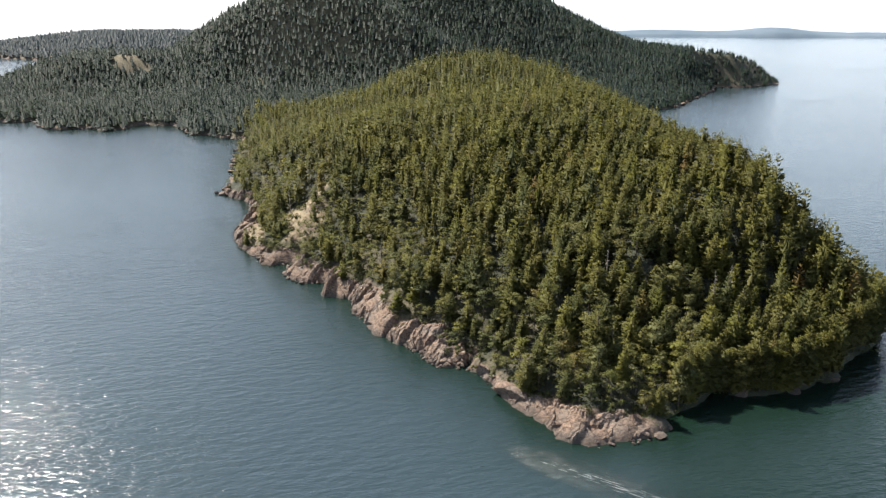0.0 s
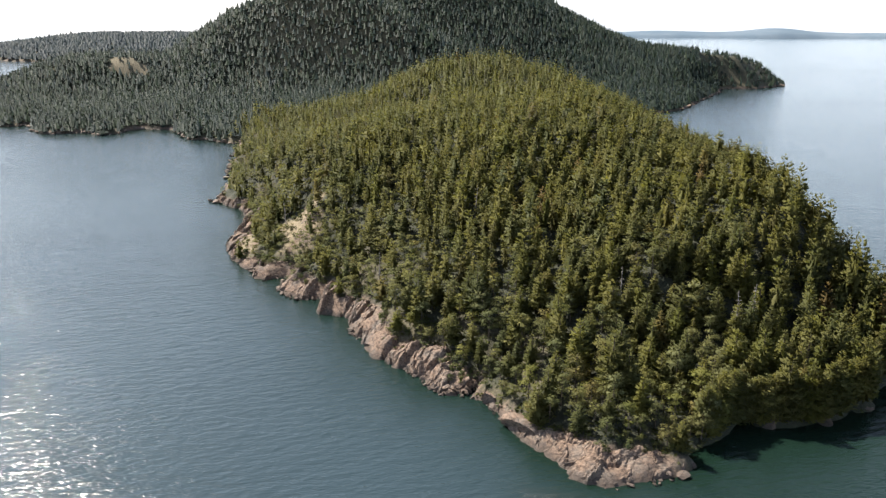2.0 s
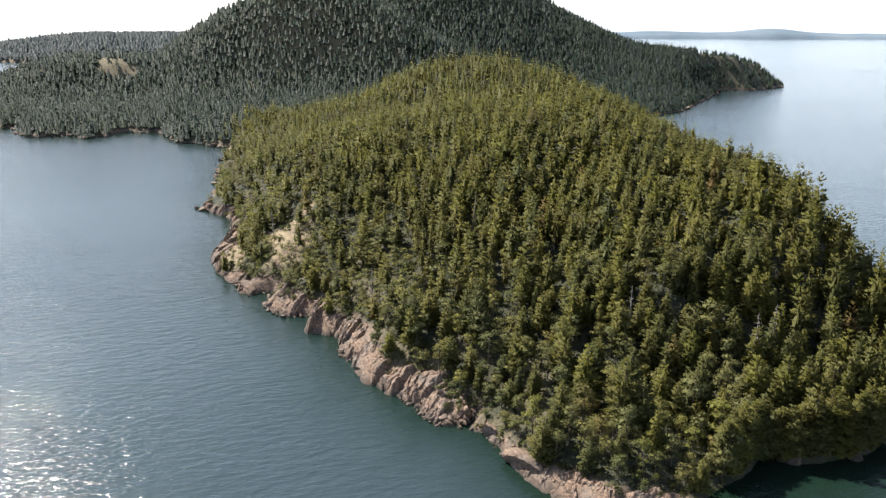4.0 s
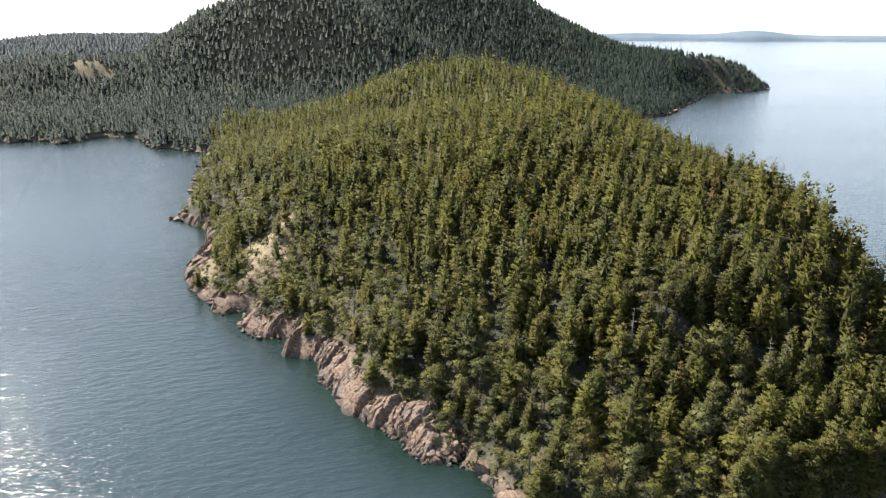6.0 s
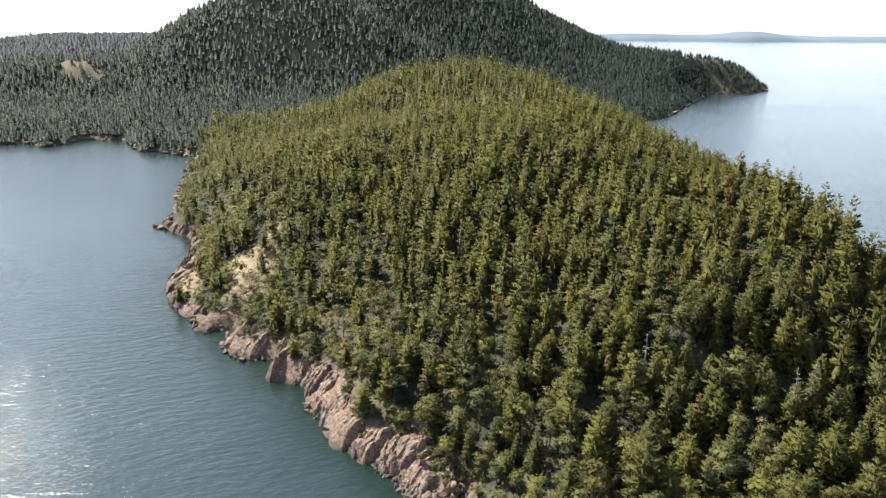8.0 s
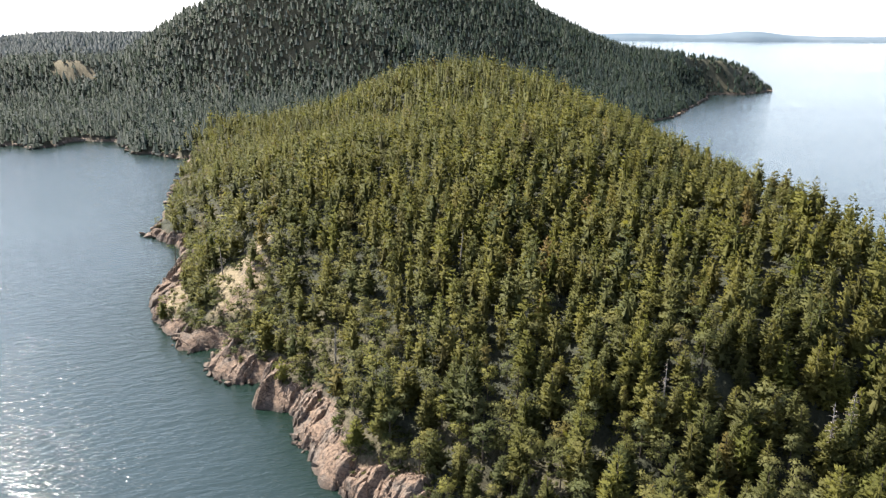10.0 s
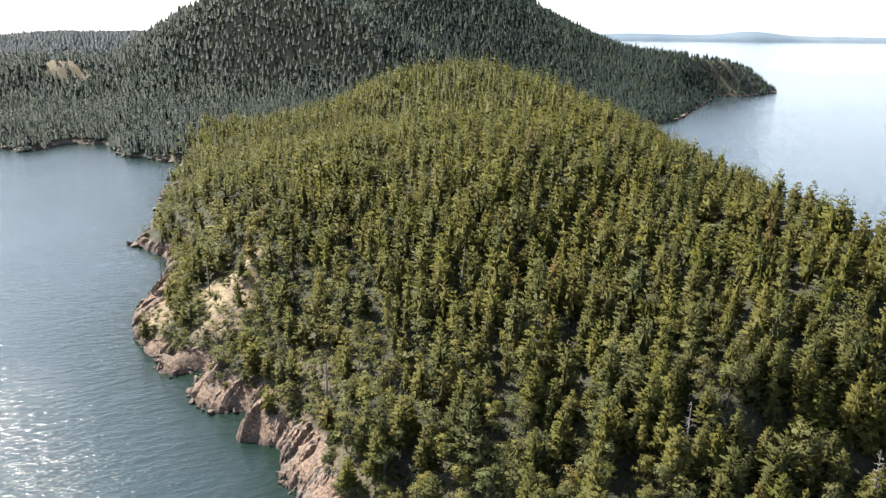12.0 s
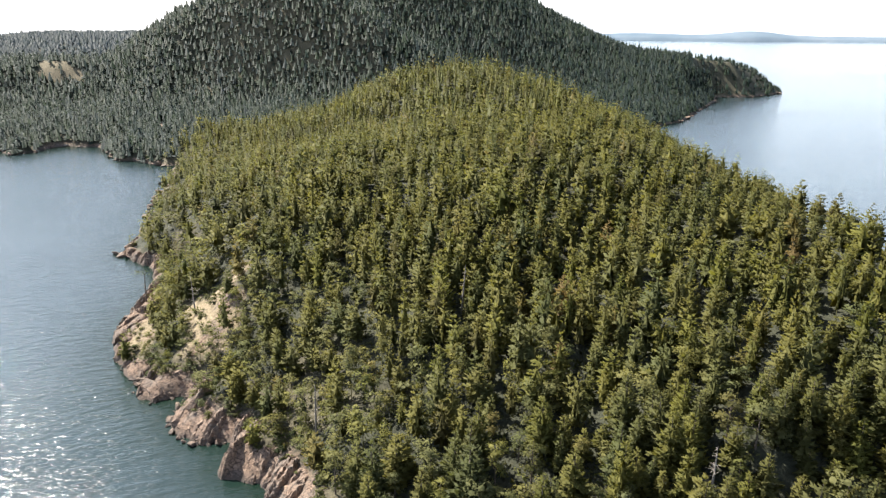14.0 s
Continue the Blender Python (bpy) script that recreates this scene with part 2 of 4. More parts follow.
def make_water():
    m, n, l, p = material("sea_water")
    pos = n.new("ShaderNodeNewGeometry").outputs["Position"]
    a = n.new("ShaderNodeAttribute")
    a.attribute_name = "shallow_shade"
    def wave(sx, sy, turn, detail, rough=0.55):
        mp = n.new("ShaderNodeMapping")
        mp.vector_type = "TEXTURE"
        mp.inputs["Rotation"].default_value = (0, 0, radians(turn))
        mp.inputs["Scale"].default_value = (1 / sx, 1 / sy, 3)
        l.new(pos, mp.inputs["Vector"])
        return noise_node(n, l, 1.0, detail, rough, mp.outputs["Vector"]).outputs["Fac"]
    wide = noise_node(n, l, 0.006, 3, 0.5, pos)
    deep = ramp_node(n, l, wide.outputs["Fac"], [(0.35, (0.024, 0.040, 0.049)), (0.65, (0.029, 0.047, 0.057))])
    # dark green: inshore water, and the right bank's shade painted into the sea colour
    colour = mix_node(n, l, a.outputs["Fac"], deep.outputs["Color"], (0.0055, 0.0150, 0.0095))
    rip = n.new("ShaderNodeAttribute")
    rip.attribute_name = "rip"
    lines = wave(0.28, 2.8, -30, 4, 0.6)
    # sun glints on the rip's ripples, painted as whitish streaks in the base colour
    rip_glints = ramp_node(n, l, math_node(n, l, "MULTIPLY", lines, rip.outputs["Fac"]), [(0.49, (0, 0, 0)), (0.57, (1, 1, 1))]).outputs["Color"]
    l.new(mix_node(n, l, math_node(n, l, "MULTIPLY", rip_glints, 0.45), colour, (0.45, 0.48, 0.47)), p.inputs["Base Color"])
    p.inputs["IOR"].default_value = 1.33
    # wind lanes: smoother and rougher bands of water
    lanes = ramp_node(n, l, wave(0.0022, 0.014, 8, 4), [(0.36, (0.72, 0.72, 0.72)), (0.64, (1, 1, 1))]).outputs["Color"]
    l.new(math_node(n, l, "MULTIPLY", lanes, 0.12), p.inputs["Roughness"])
    swell, chop, ripple = wave(0.05, 0.13, 25, 2), wave(0.22, 0.55, 14, 2), wave(0.85, 2.2, -8, 2)
    nrm = bump_node(n, l, swell, 0.5, 0.5)
    nrm = bump_node(n, l, math_node(n, l, "MULTIPLY", chop, lanes), 1.0, 0.40, nrm)
    nrm = bump_node(n, l, ripple, 1.0, 0.10, nrm)
    nrm = bump_node(n, l, math_node(n, l, "MULTIPLY", lines, rip.outputs["Fac"]), 1.0, 0.8, nrm)
    l.new(nrm, p.inputs["Normal"])
    return m


def make_far_land():
    m, n, l, p = material("haze_blue_land")
    pos = n.new("ShaderNodeNewGeometry").outputs["Position"]
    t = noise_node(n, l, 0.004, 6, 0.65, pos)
    # pale blue of the air in between, painted as base colour over the woods
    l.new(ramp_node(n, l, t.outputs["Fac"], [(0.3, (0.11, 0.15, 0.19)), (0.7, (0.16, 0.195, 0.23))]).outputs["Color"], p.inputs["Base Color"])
    p.inputs["Roughness"].default_value = 1.0
    p.inputs["Specular IOR Level"].default_value = 0.0
    return m


ROCK, GROUND, WATER, FAR_LAND = make_rock(), make_ground(), make_water(), make_far_land()
FIR_LEAF = make_foliage("fir_needles", (0.065, 0.059, 0.029), (0.124, 0.116, 0.039), 0.42)
PINE_LEAF = make_foliage("pine_needles", (0.078, 0.071, 0.036), (0.152, 0.142, 0.053), 0.42)
SHRUB_LEAF = make_foliage("shrub_leaves", (0.03, 0.034, 0.015), (0.10, 0.10, 0.04))
# far needles shifted towards blue: distance haze mixed into the leaf colour
FAR_HAZED_LEAF = make_foliage("far_hazed_needles", (0.018, 0.027, 0.027), (0.031, 0.041, 0.036), 0.3, 0.8)
# the outer island's conifers, blue only from haze painted into their colour
HAZE_BLUE_LEAF = make_foliage("haze_blue_needles", (0.015, 0.024, 0.033), (0.025, 0.036, 0.046), 0.3, 0.3)
BARK = make_bark("bark", (0.045, 0.034, 0.026), (0.13, 0.10, 0.08))
DEAD_WOOD = make_bark("bleached_wood", (0.11, 0.095, 0.08), (0.27, 0.24, 0.21))


# ---------------------------------------------------------------- the island's plan
# waterline, in order round the island
NEAR_LEFT = [
    (55,151), (53,148), (50,145), (47,144), (42,143), (36,142), (33,141), (30,142), (27,144), (24,149), (22,152), (20,156),
    (17,160), (15,165), (13,170), (11,174), (9,176), (7.5,178), (7.5,183), (5,179), (2,179), (-1,180), (-3,182), (-5,185),
    (-5.5,190), (-7,189), (-9,190), (-12,193), (-14,196), (-17,198), (-20,200), (-22,204), (-25,209), (-27,214), (-29,218),
    (-30,222), (-31,227), (-33,230), (-37,232), (-41,233), (-43,236), (-41.5,242), (-44,246), (-49,245), (-52,247), (-56,249),
    (-59,253), (-60.5,257), (-59,262), (-58,266), (-63,267), (-67,264), (-71,266), (-74,270), (-76,276), (-80,280), (-84,286),
    (-88,292), (-91,299), (-94,307), (-95,318), (-95,332), (-98,352), (-104,368), (-109,372), (-116,378), (-123,385), (-124,394),
    (-126,408), (-128,431), (-133,445), (-138,460), (-143,482), (-147,505), (-153,535), (-161,566),
]
FAR_LEFT = [
    (-162,582), (-169,576), (-180,580), (-196,594), (-208,594), (-218,609), (-234,632), (-245,650), (-260,648), (-272,653),
    (-279,645), (-280,627), (-291,614), (-309,628), (-318,629), (-330,619), (-346,624), (-366,648), (-390,688), (-391,666),
    (-402,662), (-416,673), (-470,690), (-540,780), (-575,900), (-540,1060), (-430,1260), (-250,1410), (-50,1500), (150,1490),
    (350,1390), (470,1280), (525,1200),
]
RIGHT = [
    (516,1150), (480,1115), (440,1085), (393,1082), (380,1055), (367,1019), (350,990), (321,938), (290,880), (257,822),
    (215,780), (180,720), (158,650), (152,580), (151,520), (152,460), (150,400), (152,345), (149,300), (146,265),
    (142,235), (139,212), (133,200), (126,192), (119,188), (113,184), (106,174), (97,169), (90,167), (81,165), (76,165),
    (71,167), (66,163), (60,157),
]
COAST = np.array(NEAR_LEFT + FAR_LEFT + RIGHT, float)
# hills: middle, height, half widths and turn
HILLS = [
    (172.13, 261.11, 34.23, 87.62, 48.0, 0.42),
    (26.3, 557.52, 48.54, 69.25, 162.85, 0.5),
    (-6.2, 1066.5, 158.5, 197.41, 126.55, 0.04),
    (367.15, 1111.63, 36.0, 194.61, 146.9, 0.08),
    (-389.75, 848.91, 44.5, 49.11, 107.45, -1.42),
    (-147.02, 871.42, 106.21, 205.18, 48.0, -0.36),
    (151.04, 1000.38, 9.3, 110.3, 99.64, -0.0),
    (39.06, 347.35, 33.36, 145.24, 103.03, -0.46),
    (124, 222, 2.0, 22, 22, 0.0),
]


def shore_distance(x, y):
    """Metres inland from the waterline; minus at sea. The waterline wanders a little."""
    x, y = np.asarray(x, float), np.asarray(y, float)
    x, y = x + 0.75 * fbm(x, y, 5, 3, 31), y + 0.75 * fbm(x, y, 5, 3, 57)
    best, inside = np.full(x.shape, 1e12), np.zeros(x.shape, bool)
    for (ax, ay), (bx, by) in zip(COAST, np.roll(COAST, -1, 0)):
        dx, dy = bx - ax, by - ay
        t = np.clip(((x - ax) * dx + (y - ay) * dy) / (dx * dx + dy * dy), 0, 1)
        best = np.minimum(best, (x - ax - t * dx) ** 2 + (y - ay - t * dy) ** 2)
        inside ^= ((ay > y) != (by > y)) & (x < ax + (y - ay) * dx / (dy if dy else 1e-9))
    return np.where(inside, 1, -1) * np.sqrt(best)


def height(x, y, d):
    h = (4.2 + 2.4 * fbm(x, y, 26, 2, 19)) * (1 - np.exp(-np.maximum(d, 0) / (4.5 + 5.5 * smooth(172, 156, y) * smooth(62, 50, x)))) + 0.1 * np.clip(d, 0, 60)
    ease = smooth(0, 45, d)
    for cx, cy, top, wide, long, turn in HILLS:
        c, s = math.cos(turn), math.sin(turn)
        u, v = (x - cx) * c + (y - cy) * s, -(x - cx) * s + (y - cy) * c
        h = h + top * np.exp(-(u / wide) ** 2 - (v / long) ** 2) * ease
    # the wooded gully that runs up from the small cove
    run = np.clip((x + 104) / 110, 0, 1)
    line = 366 - 14 * run + 10 * run * run
    ends = smooth(0.02, 0.2, run) * smooth(1.0, 0.55, run)
    h = h - 15 * np.exp(-((y - line) / (10 + 6 * run)) ** 2) * ends + 5 * np.exp(-((y - line + 26) / 11) ** 2) * ends
    h = h + (1.6 * fbm(x, y, 38, 3, 5) + 0.5 * fbm(x, y, 7, 3, 8)) * smooth(2, 25, d)
    return np.where(d > 0, h, np.maximum(d * 0.6, -4))


def oval(x, y, cx, cy, a, b, turn=0.0):
    c, s = math.cos(turn), math.sin(turn)
    u, v = ((x - cx) * c + (y - cy) * s) / a, (-(x - cx) * s + (y - cy) * c) / b
    return np.hypot(u, v) + 0.75 * fbm(x, y, 9, 3, 77)


def bare(x, y):
    """Open grassy or rocky places among the trees: 1 in them, 0 in the woods."""
    near = 1 - smooth(0.7, 1.25, oval(x, y, -58, 294, 9, 19, 0.2))
    near = np.maximum(near, 0.9 * (1 - smooth(0.7, 1.2, oval(x, y, -82, 296, 5, 12, 0.6))))
    far = 1 - smooth(0.8, 1.2, oval(x, y, -357, 836, 19, 13))
    slab = 1 - smooth(0.8, 1.2, oval(x, y, -216, 702, 6, 12))
    return near, far, slab


def rock_band(x, y):
    """How far the bare rock reaches inland from the waterline."""
    open_side = smooth(35, -5, x) * smooth(430, 395, y) + smooth(55, 40, x) * smooth(165, 150, y)
    return 0.8 + 1.5 * fbm(x, y, 14, 2, 95) + np.clip(open_side, 0, 1) * (3.6 + 4.0 * fbm(x, y, 22, 2, 91)) + 4.5 * smooth(166, 152, y) * smooth(54, 42, x)


# ---------------------------------------------------------------- ground
def axis(*runs):
    out = [np.arange(a, b, step) for a, b, step in runs]
    return np.concatenate(out)


def build_ground():
    xs = axis((-720, -180, 5), (-180, 170, 1.75), (170, 640, 5))
    ys = axis((118, 430, 1.75), (430, 720, 3.2), (720, 1200, 5), (1200, 1580, 12))
    x, y = np.meshgrid(xs, ys)
    d = shore_distance(x, y)
    z = height(x, y, d)
    band = rock_band(x, y)
    near, far, slab = bare(x, y)
    lift, joint = blocks(x, y, 5.0, 3, 1.7, 0.5)
    rocky = smooth(0, 3, d + 2) * (1 - smooth(band, band + 5, d))
    z = z + rocky * (lift * 2.4 - 0.8 * (1 - smooth(0, 0.25, joint)))
    # right bank's shade put into the colour: its rock takes the dark soil tone
    painted_shade = smooth(46, 56, x) * smooth(300, 260, y)
    rock = np.clip(np.maximum((1 - smooth(band, band + 2, d)) * (1 - painted_shade), slab) + near * smooth(0.25, 0.6, fbm(x, y, 6, 3, 12)), 0, 1)
    cells = np.maximum.reduce([d[:-1, :-1], d[1:, :-1], d[:-1, 1:], d[1:, 1:]]) > -7
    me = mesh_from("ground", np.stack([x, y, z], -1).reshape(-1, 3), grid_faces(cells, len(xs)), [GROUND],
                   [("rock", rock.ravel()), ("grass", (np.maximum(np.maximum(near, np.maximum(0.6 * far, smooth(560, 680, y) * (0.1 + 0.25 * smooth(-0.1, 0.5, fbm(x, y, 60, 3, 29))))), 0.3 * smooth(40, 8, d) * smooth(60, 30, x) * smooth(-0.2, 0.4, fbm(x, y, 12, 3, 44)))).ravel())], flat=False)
    tagged(new("ground", me), "wooded island ground of dark soil, dry grass and rock", "ground", kind="structure")


def ledges(z, step):
    """Weather a slope into ledges."""
    k = np.floor(z / step)
    return step * (k + smooth(0.25, 0.85, z / step - k))


def build_shore_rock():
    xs, ys = np.arange(-140, 66, 0.42), np.arange(132, 405, 0.42)
    x, y = np.meshgrid(xs, ys)
    d = shore_distance(x, y)
    base = height(x, y, d)
    band = rock_band(x, y)
    wx, wy = x + 1.2 * fbm(x, y, 5, 3, 21), y + 1.2 * fbm(x, y, 5, 3, 22)
    l1, j1 = blocks(wx, wy, 8.0, 41, 1.6, 0.55)
    l2, j2 = blocks(wx, wy, 3.0, 47, 1.7, 0.95)
    l3, j3 = blocks(wx, wy, 0.95, 53, 1.4, 0.4)
    low = 1 - 0.55 * smooth(172, 158, y)
    # slabs that dip towards the sunny side and break off steeply on the other
    dip = (wx * 0.86 - wy * 0.5) / 7.5 + 0.35 * fbm(x, y, 16, 2, 15)
    dip = dip - np.floor(dip)
    slab = dip * smooth(1.0, 0.86, dip)
    fine = (wx * 0.75 - wy * 0.66) / 2.1 + 0.3 * fbm(x, y, 6, 2, 16)
    fine = fine - np.floor(fine)
    z = base + 0.5 * low + (slab - 0.45) * 2.6 * low + fine * smooth(1.0, 0.8, fine) * 0.55 + l1 * 1.9 * low + l2 * 0.9 * low + l3 * 0.28
    z = z - 1.5 * low * (1 - smooth(0, 0.07, j1)) - 0.6 * (1 - smooth(0, 0.09, j2)) - 0.16 * (1 - smooth(0, 0.2, j3))
    z = 0.25 * ledges(z + 0.5 * fbm(x, y, 9, 2, 66), 1.5) + 0.75 * z + 0.22 * fbm(x, y, 1.6, 3, 6)
    z = z - 4.0 * smooth(band - 1, band + 4, d) - 3.0 * smooth(0.6, -2.0, d)
    cells = (d[:-1, :-1] > -4) & (d[:-1, :-1] < band[:-1, :-1] + 5)
    cells &= (x[:-1, :-1] < 62)
    me = mesh_from("shore_rock", np.stack([x, y, z], -1).reshape(-1, 3), grid_faces(cells, len(xs)), [ROCK], flat=True)
    tagged(new("shore_rock", me), "jointed pinkish-tan bedrock along the waterline", "rock", kind="structure")


def build_water():
    xs = axis((-9000, -700, 500), (-700, -200, 20), (-200, 0, 5), (0, 110, 2.4), (110, 200, 5), (200, 660, 20), (660, 9200, 500))
    ys = axis((-1500, 60, 60), (60, 180, 2.4), (180, 440, 5), (440, 740, 10), (740, 1600, 25), (1600, 9000, 500))
    x, y = np.meshgrid(xs, ys)
    d = shore_distance(x, y)
    cells = d[:-1, :-1] < 60
    # the tide rip that streams off the point
    u, v = (x - 5) * 0.864 - (y - 147) * 0.503, (x - 5) * 0.503 + (y - 147) * 0.864
    streak = np.exp(-((v + 1.0 + 0.03 * u) / (1.7 + 0.08 * u)) ** 2) * smooth(4, 24, u) * smooth(75, 40, u)
    # inshore green, stretched far out on the right as the bank's painted shade
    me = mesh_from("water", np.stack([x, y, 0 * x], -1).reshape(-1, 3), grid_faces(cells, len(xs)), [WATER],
                   [("shallow_shade", np.exp(np.minimum(d, 0) / (15 + 110 * smooth(38, 70, x) * smooth(260, 210, y) * smooth(70, 118, y))).ravel()), ("rip", streak.ravel())], flat=False)
    tagged(new("water", me), "rippled teal-green sea glittering in the sun", "sea", kind="structure")


build_ground()
build_shore_rock()
build_water()


# ---------------------------------------------------------------- distance
def build_far_land():
    """The low land across the strait, with haze painted into its colour."""
    xs, ys = np.linspace(-4500, 4600, 260), np.linspace(4780, 5100, 12)
    x, y = np.meshgrid(xs, ys)
    top = 30 + 9 * fbm(x, 0 * y, 700, 4, 3) + 24 * np.exp(-((x - 2170) / 190) ** 2) + 14 * np.exp(-((x - 1430) / 260) ** 2)
    top = top * smooth(350, 1000, x)
    z = -2 + top * np.sqrt(np.clip((y - 4780) / 200, 0, 1))
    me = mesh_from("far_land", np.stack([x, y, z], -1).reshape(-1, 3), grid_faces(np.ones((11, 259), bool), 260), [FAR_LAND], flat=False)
    tagged(new("backdrop", me), "low wooded land across the strait, distance haze painted into its blue colour", "land", kind="structure")


def left_island_height(x, y):
    r = np.hypot((x + 830) / 430, (y - 2010) / 310) + 0.1 * fbm(x, y, 260, 3, 14)
    return np.where(r < 1, 57 * np.clip(1 - r ** 2.2, 0, 1) ** 0.7 * (0.9 + 0.12 * fbm(x, y, 300, 3, 15)) + 2, -6)


def build_left_island():
    xs, ys = np.arange(-1400, -300, 16.0), np.arange(1640, 2460, 16.0)
    x, y = np.meshgrid(xs, ys)
    z = left_island_height(x, y)
    me = mesh_from("far_island", np.stack([x, y, z], -1).reshape(-1, 3), grid_faces(np.ones((len(ys) - 1, len(xs) - 1), bool), len(xs)), [GROUND],
                   [("rock", (z < 6).astype(float).ravel()), ("grass", 0.25 * smooth(0.3, 0.6, fbm(x, y, 120, 3, 61)).ravel())], flat=False)
    tagged(new("far_island", me), "low wooded island beyond the bay", "island", kind="structure")


build_far_land()
build_left_island()


# ---------------------------------------------------------------- trees
def sprays(base, out, width, droop, rng, wild=0.5):
    """Folded bough tips: four points each, from base along out, width across. Arrays of n rows."""
    n = len(base)
    length = np.linalg.norm(out, axis=1, keepdims=True)
    side = np.cross(out, np.array([[0, 0, 1.0]]) + rng.normal(0, wild, (n, 3)))
    side = side / (np.linalg.norm(side, axis=1, keepdims=True) + 1e-6) * width[:, None]
    tip = base + out
    tip[:, 2] -= droop * length[:, 0]
    middle = base + out * 0.5
    left, right = middle + side, middle - side
    left[:, 2] -= 0.25 * width
    right[:, 2] -= 0.25 * width
    verts = np.stack([base, left, tip, right], 1).reshape(-1, 3)
    i = np.arange(n)[:, None] * 4
    return verts, np.concatenate([i + [[0, 1, 2]], i + [[0, 2, 3]]]).astype(np.int32)


def skirts(rng, tall, radius, start, layers, points, lean=(0, 0)):
    """The dense inside of a conifer: overlapping ragged star-shaped skirts of boughs."""
    pieces = []
    for k in range(layers):
        f = start + (0.93 - start) * k / layers
        reach = radius * min(1.0, (1 - f) ** 0.66 * 1.08 + 0.04) * (0.8 + 0.2 * min(1, k / 2 + 0.2))
        top = min(1.0, f + (1.9 - 0.6 * k / layers) * (1 - start) / layers) if k < layers - 1 else 1.0
        a = np.linspace(0, 6.283, 2 * points, endpoint=False) + rng.uniform(0, 6.28) + rng.normal(0, 0.1, 2 * points)
        r = np.where(np.arange(2 * points) % 2, 0.48, 1.0) * reach * rng.uniform(0.75, 1.2, 2 * points)
        zz = (f + np.where(np.arange(2 * points) % 2, 0.03, 0.0) + rng.normal(0, 0.012, 2 * points)) * tall
        ring = np.stack([np.cos(a) * r + lean[0] * f * tall, np.sin(a) * r + lean[1] * f * tall, zz], 1)
        verts = np.concatenate([[[lean[0] * top * tall, lean[1] * top * tall, top * tall]], ring])
        i = np.arange(2 * points)
        pieces.append((verts, np.stack([0 * i, 1 + i, 1 + (i + 1) % (2 * points)], 1).astype(np.int32)))
    return joined(pieces)


def lump(rng, centre, r):
    """A ragged low clump of leaves."""
    bm = bmesh.new()
    bmesh.ops.create_icosphere(bm, subdivisions=1, radius=1.0)
    v = np.array([q.co for q in bm.verts])
    f = np.array([[q.index for q in p.verts] for p in bm.faces], np.int32)
    bm.free()
    return v * rng.uniform(0.7, 1.2, (len(v), 1)) * r * np.array([1, 1, 0.6]) + centre, f


def fir_crown(rng, tall, radius, whorls, boughs, twigs, layers, points, fine=1.0, start=0.1):
    """A conifer's crown: whorls of flat feathered boughs, wide and drooping below, short and rising at the top, round a dense inside."""
    start = start + rng.uniform(-0.05, 0.06)
    blunt = rng.uniform(0.62, 0.9)
    lean = rng.normal(0, 0.015, 2)
    base, out, width = [], [], []
    sides = rng.uniform(0.78, 1.12, 5)          # fuller on some sides than on others
    for k in range(whorls):
        f = start + (0.95 - start) * ((k + rng.uniform(-0.25, 0.25)) / whorls)
        f = min(max(f, start), 0.95)
        reach = radius * min(1.0, 1.12 * (1 - f) ** blunt + 0.05) * min(1.0, 0.7 + 0.14 * k)
        count = max(3, int(round(boughs * (0.55 + 0.45 * (1 - f)))))
        first = rng.uniform(0, 6.28)
        for j in range(count):
            a = first + 6.283 * j / count + rng.normal(0, 0.2)
            long = reach * rng.uniform(0.72, 1.14) * sides[int(a / 6.283 * 5) % 5]
            rise = 0.02 + 0.8 * f ** 2 + rng.normal(0, 0.1)
            root = np.array([lean[0] * f * tall, lean[1] * f * tall, f * tall + rng.normal(0, 0.02) * tall])
            way = np.array([math.cos(a), math.sin(a), 0.0])
            side = np.array([-way[1], way[0], 0.0])
            s = np.linspace(0.34, 0.86, twigs) + rng.normal(0, 0.03, twigs)
            p = root + way * (s * long)[:, None]
            p[:, 2] += (rise * s - 0.24 * s ** 2 + 0.16 * s ** 4) * long + rng.normal(0, 0.05, twigs) * long
            turn = np.where(np.arange(twigs) % 2, 1, -1) * rng.uniform(0.35, 1.0, twigs) * (1.25 - 0.75 * s)
            turn[-1] = rng.normal(0, 0.15)
            o = way * np.cos(turn)[:, None] + side * np.sin(turn)[:, None]
            o[:, 2] = rise * 0.5 + rng.normal(0.28, 0.28, twigs)
            t = (0.27 + 0.30 * (1 - s)) * long * rng.uniform(0.8, 1.25, twigs) + 0.03 * radius
            base.append(p - o * t[:, None] * 0.15)
            out.append(o * t[:, None])
            width.append(t * rng.uniform(0.16, 0.28, twigs) * fine)
    top = np.array([lean[0] * tall, lean[1] * tall, tall * 0.93])
    for a in (0.0, 1.3, 2.5, 3.8, 5.1):
        base.append(top[None])
        out.append(np.array([[math.cos(a) * 0.04, math.sin(a) * 0.04, 0.06]]) * tall * rng.uniform(0.7, 1.2))
        width.append(np.array([0.011 * tall]))
    inner = skirts(rng, tall * 0.74, radius * 0.58, start * 0.8, layers, points, lean)
    return joined([inner, sprays(np.concatenate(base), np.concatenate(out), np.concatenate(width), 0.06, rng)])


